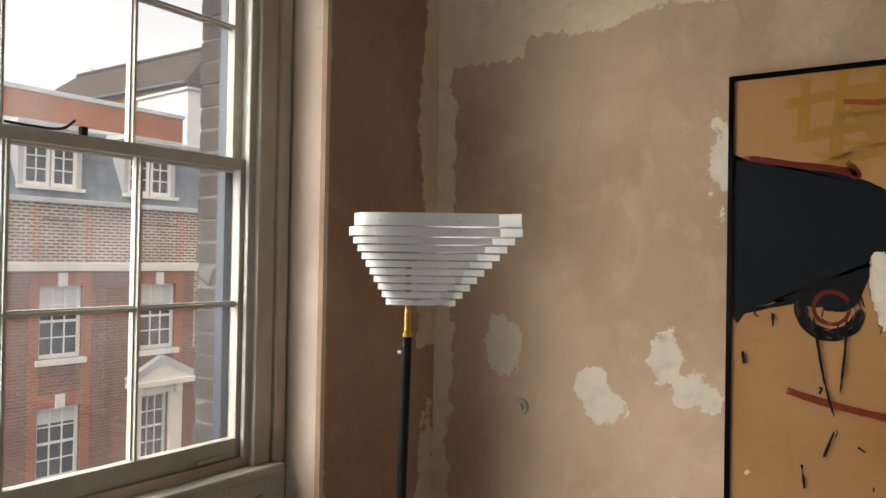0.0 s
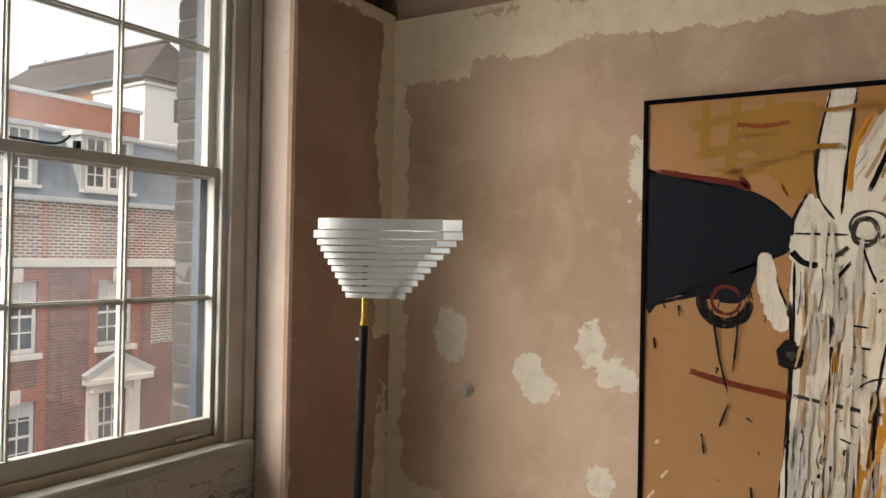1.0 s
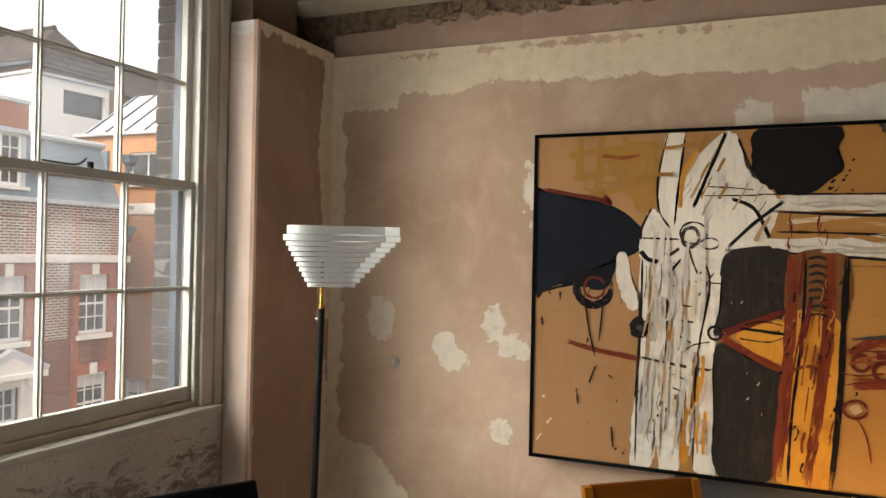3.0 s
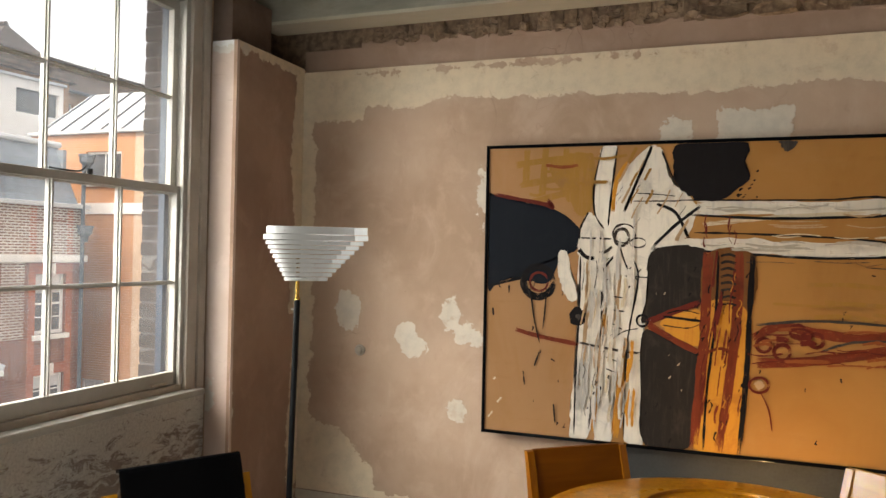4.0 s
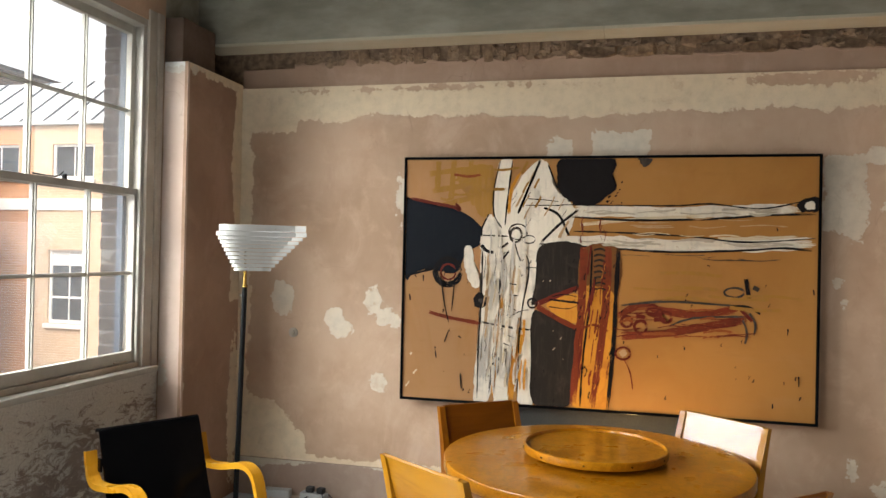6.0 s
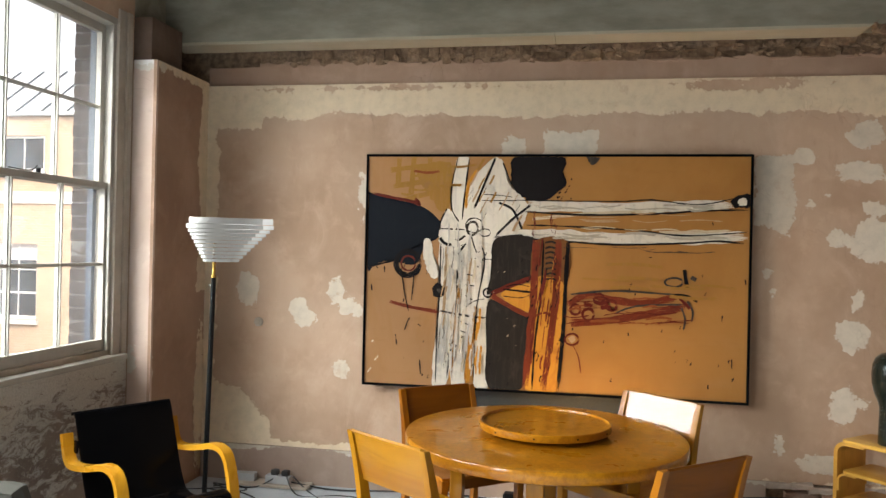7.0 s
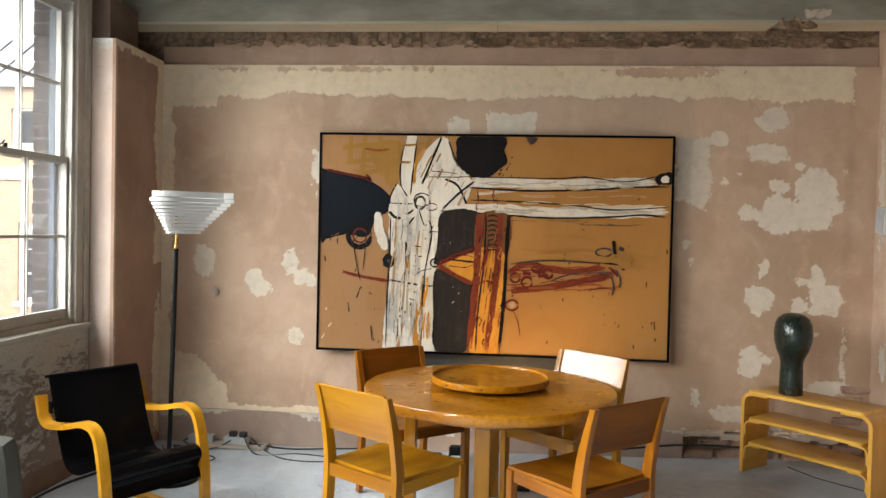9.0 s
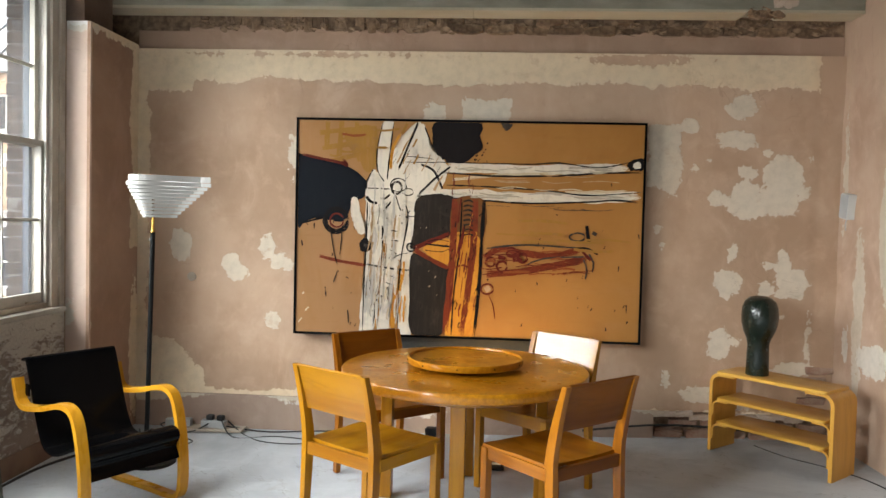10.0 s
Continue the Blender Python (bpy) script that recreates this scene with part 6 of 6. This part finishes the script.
def red_house():
    """Red-brick terrace across the street: sash windows, white band, slate mansard with dormers."""
    h = thing("brick_townhouse", pose(-17.0, 0, -9.0, 0, 0, 90), "brown-red brick townhouse with white sash windows and slate mansard", "building")
    g = 9.0
    bays = [1.52, 4.08, 6.64, 9.22, 11.77, 14.40]
    wins = [(u, u + 1.02, z + g, z + g + 1.66) for u in bays for z in (-0.85, -3.62, -6.6) if not (u == 11.77 and z == -3.62)]
    door = (11.80, 12.62, -3.70 + g, -1.98 + g)
    part("wall", holed(bmesh.new(), -4.0, 16.05, 0.0, 1.14 + g, 0.0, 0.4, wins + [door]), M_RED, h)
    part("attic_wall", boxed((-4.0, 0.0, 1.34 + g, 16.05, 0.4, 2.68 + g)), M_CHEQUER, h, "brickwork with wide pale joints")
    part("end_wall", boxed((15.70, 0.4, 0.0, 16.05, 9.0, 2.68 + g)), M_RED, h)
    part("back_wall", boxed((-4.0, 8.6, 0.0, 15.70, 9.0, 2.68 + g)), M_RED, h)
    part("stone_band", boxed((-4.0, -0.10, 1.14 + g, 16.10, 0.42, 1.34 + g), bevel=0.02), M_STONE, h, "white string course")
    part("cornice", boxed((-4.0, -0.16, 2.68 + g, 16.12, 0.4, 2.80 + g), bevel=0.02), M_LEAD, h, "lead-covered eaves")
    part("party_patch", boxed((13.35, -0.006, -0.9 + g, 14.05, 0.0, 1.14 + g)), M_CHEQUER, h, "repointed brick strip")
    for u0, u1, z0, z1 in wins:
        part("window_arch", boxed((u0 - 0.22, -0.012, z1, u1 + 0.22, 0.0, z1 + 0.30)), M_RUBBED, h, "rubbed red brick arch")
        part("keystone", boxed((u0 + 0.40, -0.06, z1 - 0.02, u1 - 0.40, 0.0, z1 + 0.30), bevel=0.01), M_STONE, h, "white keystone")
        for a, b in ((u0 - 0.22, u0), (u1, u1 + 0.22)):
            part("window_quoin", boxed((a, -0.010, z0 - 0.95, b, 0.0, z1)), M_RUBBED, h, "rubbed red brick dressing")
        far_window(h, u0, u1, z0, z1, 3, 4, blind=0.45 if z0 > 6 else 0.3)
    for u0 in bays:
        for a, b in ((u0 - 0.22, u0), (u0 + 1.02, u0 + 1.24)):
            part("attic_pier", boxed((a, -0.010, 1.34 + g, b, 0.0, 2.66 + g)), M_RED_PALE, h, "red brick strip")
        part("attic_panel", boxed((u0 + 0.02, -0.014, 2.28 + g, u0 + 1.0, 0.0, 2.33 + g)), M_RED, h)
    # pedimented window
    a, b, z0, z1 = door
    far_window(h, a, b, z0, z1, 3, 4, sill=False)
    s = part("surround", boxed((a - 0.30, -0.10, z0 - 0.3, a, 0.1, z1 + 0.22), (b, -0.10, z0 - 0.3, b + 0.38, 0.1, z1 + 0.22), (a, -0.10, z1, b, 0.1, z1 + 0.22), bevel=0.015), M_STONE, h, "white classical window surround")
    ped = bmesh.new()
    box(ped, a - 0.42, -0.32, z1 + 0.22, b + 0.62, 0.0, z1 + 0.36, bevel=0.015)
    mid = (a + b) / 2 + 0.08
    for front, back, k in ((-0.25, 0.0, 0),):
        v = [ped.verts.new((x, y, z)) for y in (front, back) for x, z in ((a - 0.36, z1 + 0.36), (b + 0.56, z1 + 0.36), (mid, z1 + 0.80))]
        for f in ((0, 1, 2), (3, 4, 5), (0, 1, 4, 3), (1, 2, 5, 4), (2, 0, 3, 5)):
            ped.faces.new([v[q] for q in f])
    part("pediment", ped, M_STONE, h, "white triangular pediment")
    for x0, x1 in ((a - 0.46, mid), (b + 0.66, mid)):
        part("pediment_lead", tube(bmesh.new(), [(x0, -0.18, z1 + 0.40), (x1, -0.18, z1 + 0.90)], 0.13, 4), M_LEAD, h, "grey lead flashing")
    for x in (a - 0.17, b + 0.2):
        part("bracket", boxed((x - 0.10, -0.22, z1 + 0.0, x + 0.10, 0.0, z1 + 0.22), bevel=0.02), M_STONE, h)
    # mansard
    roof = part("roof", slope(bmesh.new(), -4.0, 15.9, 0.10, 2.78 + g, 0.95, 4.50 + g), M_SLATE, h, "blue-grey slate mansard")
    part("roof_deck", boxed((-4.0, 0.95, 4.38 + g, 15.9, 8.9, 4.52 + g)), M_LEAD, h, "flat lead roof")
    part("roof_end", boxed((15.78, 0.60, 2.7 + g, 15.9, 8.9, 4.40 + g)), M_SLATE, h)
    part("ridge_roll", tube(bmesh.new(), [(-4.0, 0.93, 4.56 + g), (15.95, 0.93, 4.56 + g)], 0.09, 8), M_LEAD, h, "pale lead roll")
    for u0 in (1.3, 3.75, 6.3, 8.87, 11.45):
        d = part("dormer", boxed((u0 - 0.1, 0.18, 3.04 + g, u0 + 0.02, 1.3, 4.42 + g), (u0 + 1.26, 0.18, 3.04 + g, u0 + 1.38, 1.3, 4.42 + g), (u0 - 0.18, 0.06, 4.40 + g, u0 + 1.46, 1.5, 4.52 + g)), M_LEAD, h, "lead-clad dormer")
        for a0 in (u0 + 0.02, u0 + 0.66):
            wdw = far_window(h, a0, a0 + 0.60, 3.06 + g, 4.40 + g, 2, 4, 0.20, sill=False, meet=False)
        part("dormer_sill", boxed((u0 - 0.12, 0.02, 2.98 + g, u0 + 1.40, 0.30, 3.06 + g)), M_STONE, h)
    # rainwater pipe with its hopper heads
    part("downpipe", tube(bmesh.new(), [(15.86, -0.12, 4.2 + g), (15.86, -0.12, 0.0)], 0.06, 10), M_PIPE, h, "blue-grey iron downpipe")
    for z in (2.0, 4.05):
        part("hopper_head", lathe(bmesh.new(), [(0.07, z - 0.28 + g), (0.10, z - 0.12 + g), (0.20, z - 0.02 + g), (0.20, z + 0.12 + g), (0.23, z + 0.14 + g), (0.23, z + 0.20 + g)], 8, 15.86, -0.22), M_PIPE, h)
    return h


red_house()


def orange_house():
    """Bright orange-brick house square to the terrace, with white windows and a ribbed metal roof."""
    oy = 17.6
    k = (oy + 1.6) / 17.9
    h = thing("orange_brick_house", pose(0, oy, -9.0), "orange brick house with white windows and pale metal roof", "building")
    g = 9.0
    sx = lambda x: 0.75 + (x - 0.75) * k
    sz = lambda z: 1.58 + (z - 1.58) * k + g
    ups = [(sx(-17.28), sx(-15.95), sz(3.50), sz(4.40)), (sx(-14.84), sx(-13.5), sz(3.42), sz(4.40)), (sx(-12.2), sx(-10.9), sz(3.42), sz(4.40))]
    lows = [(sx(-14.90), sx(-13.65), sz(-0.58), sz(1.46)), (sx(-12.0), sx(-10.8), sz(-0.58), sz(1.46)), (sx(-17.3), sx(-16.4), sz(-3.9), sz(-2.3)), (sx(-14.9), sx(-13.7), sz(-4.4), sz(-2.5))]
    seam = sx(-15.45)
    part("wall", holed(bmesh.new(), sx(-19.5), seam, 0.0, sz(4.95), 0.0, 0.4, [w for w in ups + lows if w[1] < seam]), M_ORANGE, h)
    # from the seam on the wall takes a paler buff colour
    part("wall", holed(bmesh.new(), seam, sx(-6.0), 0.0, sz(4.95), 0.0, 0.4, [w for w in ups + lows if w[0] > seam]), M_BUFF_PALE, h, "paler brick part of the wall")
    part("pale_band", boxed((sx(-19.5), -0.05, sz(2.56), sx(-6.0), 0.0, sz(2.88)), bevel=0.01), M_STONE, h, "white stone band")
    part("coping", boxed((sx(-19.5), -0.15, sz(4.93), sx(-6.0), 0.45, sz(5.03)), bevel=0.02), M_LEAD, h)
    for w in ups:
        far_window(h, *w, 2, 1, 0.06, sill=True)
    for w in lows:
        far_window(h, *w, 2, 3, 0.08, blind=0.4, sill=True)
    roof = part("roof", slope(bmesh.new(), sx(-19.6), sx(-6.0), 0.25, sz(5.03), 2.6, sz(6.7)), M_LEAD, h, "pale ribbed metal roof")
    for i in range(16):
        u = sx(-19.4) + 0.85 * i
        part("standing_seam", tube(bmesh.new(), [(u, 0.22, sz(5.05)), (u, 2.57, sz(6.72))], 0.028, 6), M_PIPE, roof)


orange_house()


def far_block(name, m, length, wall_top, roof_top, depth, wall_material, roof_material, label):
    """A house further back: wall, windows, pitched roof with ridge tiles and a parapet."""
    h = thing(name, m, label, "building")
    wins = [(2.0 + 3.2 * i, 3.2 + 3.2 * i, wall_top - 2.0, wall_top - 0.7) for i in range(int(length / 3.2))]
    part("wall", holed(bmesh.new(), 0, length, 0.0, wall_top, 0.0, 0.5, wins), wall_material, h)
    for w in wins:
        far_window(h, *w, 2, 2, 0.12)
    hip = bmesh.new()
    v = [hip.verts.new(q) for q in ((-0.3, -0.3, wall_top), (length + 0.3, -0.3, wall_top), (length + 0.3, depth * 2 + 0.3, wall_top), (-0.3, depth * 2 + 0.3, wall_top), (depth * 0.6, depth, roof_top), (length - depth * 0.6, depth, roof_top))]
    for f in ((0, 1, 5, 4), (1, 2, 5), (2, 3, 4, 5), (3, 0, 4), (0, 3, 2, 1)):
        hip.faces.new([v[q] for q in f])
    part("roof", hip, roof_material, h)
    for a in (0.0, length - 0.5):
        part("end_wall", boxed((a, 0.5, 0.0, a + 0.5, depth * 2, wall_top)), wall_material, h)
    part("ridge", tube(bmesh.new(), [(depth * 0.6, depth, roof_top), (length - depth * 0.6, depth, roof_top)], 0.16, 8), roof_material, h)
    part("gutter", boxed((-0.3, -0.45, wall_top - 0.12, length + 0.3, -0.25, wall_top + 0.02), bevel=0.02), M_PIPE, h)
    for i in range(int(length / 4) - 1):
        part("roof_vent", tube(bmesh.new(), [(3 + 4 * i, depth, roof_top), (3 + 4 * i, depth, roof_top + 0.3)], 0.12, 8), M_LEAD, h)
    return h


# a parapet wall behind the mansard, then a tiled block and a white roof box
parapet = thing("parapet_wall", pose(-22.5, 0, -9.0, 0, 0, 90), "orange brick parapet wall behind the mansard", "wall")
part("wall", boxed((-6, 0, 0, 17.0, 0.5, 15.25)), M_BUFF, parapet)
part("upper_courses", boxed((-6, -0.03, 13.6, 17.0, 0.0, 15.25)), M_PARAPET, parapet)
part("coping", boxed((-6, -0.12, 15.25, 17.05, 0.6, 15.39), bevel=0.02), M_LEAD, parapet)
far_block("tiled_block", pose(-47.0, 24.0, -9.0), 15.5, 19.0, 21.5, 2.5, M_BUFF, M_TILE, "brick block with a steep brown tiled roof")
far_block("far_terrace", pose(-33.0, 27.5, -9.0, 0, 0, 90), 24.0, 19.0, 21.1, 2.4, M_BUFF, M_TILE, "far buff brick terrace with a tiled roof")
plant = thing("roof_cabin", pose(-27.0, 20.6, -9.0, 0, 0, 85), "white rooftop cabin with a wide dark window", "building")
part("wall", holed(bmesh.new(), 0, 3.6, 0, 17.5, 0, 0.3, [(1.4, 3.4, 16.1, 17.1)]), M_WHITEWOOD, plant)
part("side_wall", boxed((0, 0.3, 0, 0.3, 4.0, 17.5)), M_WHITEWOOD, plant)
part("roof", boxed((-0.1, -0.1, 17.5, 3.7, 4.0, 17.62)), M_LEAD, plant)
part("window", boxed((1.4, 0.2, 16.1, 3.4, 0.26, 17.1)), M_DARKGLASS, plant)

lay_bricks()
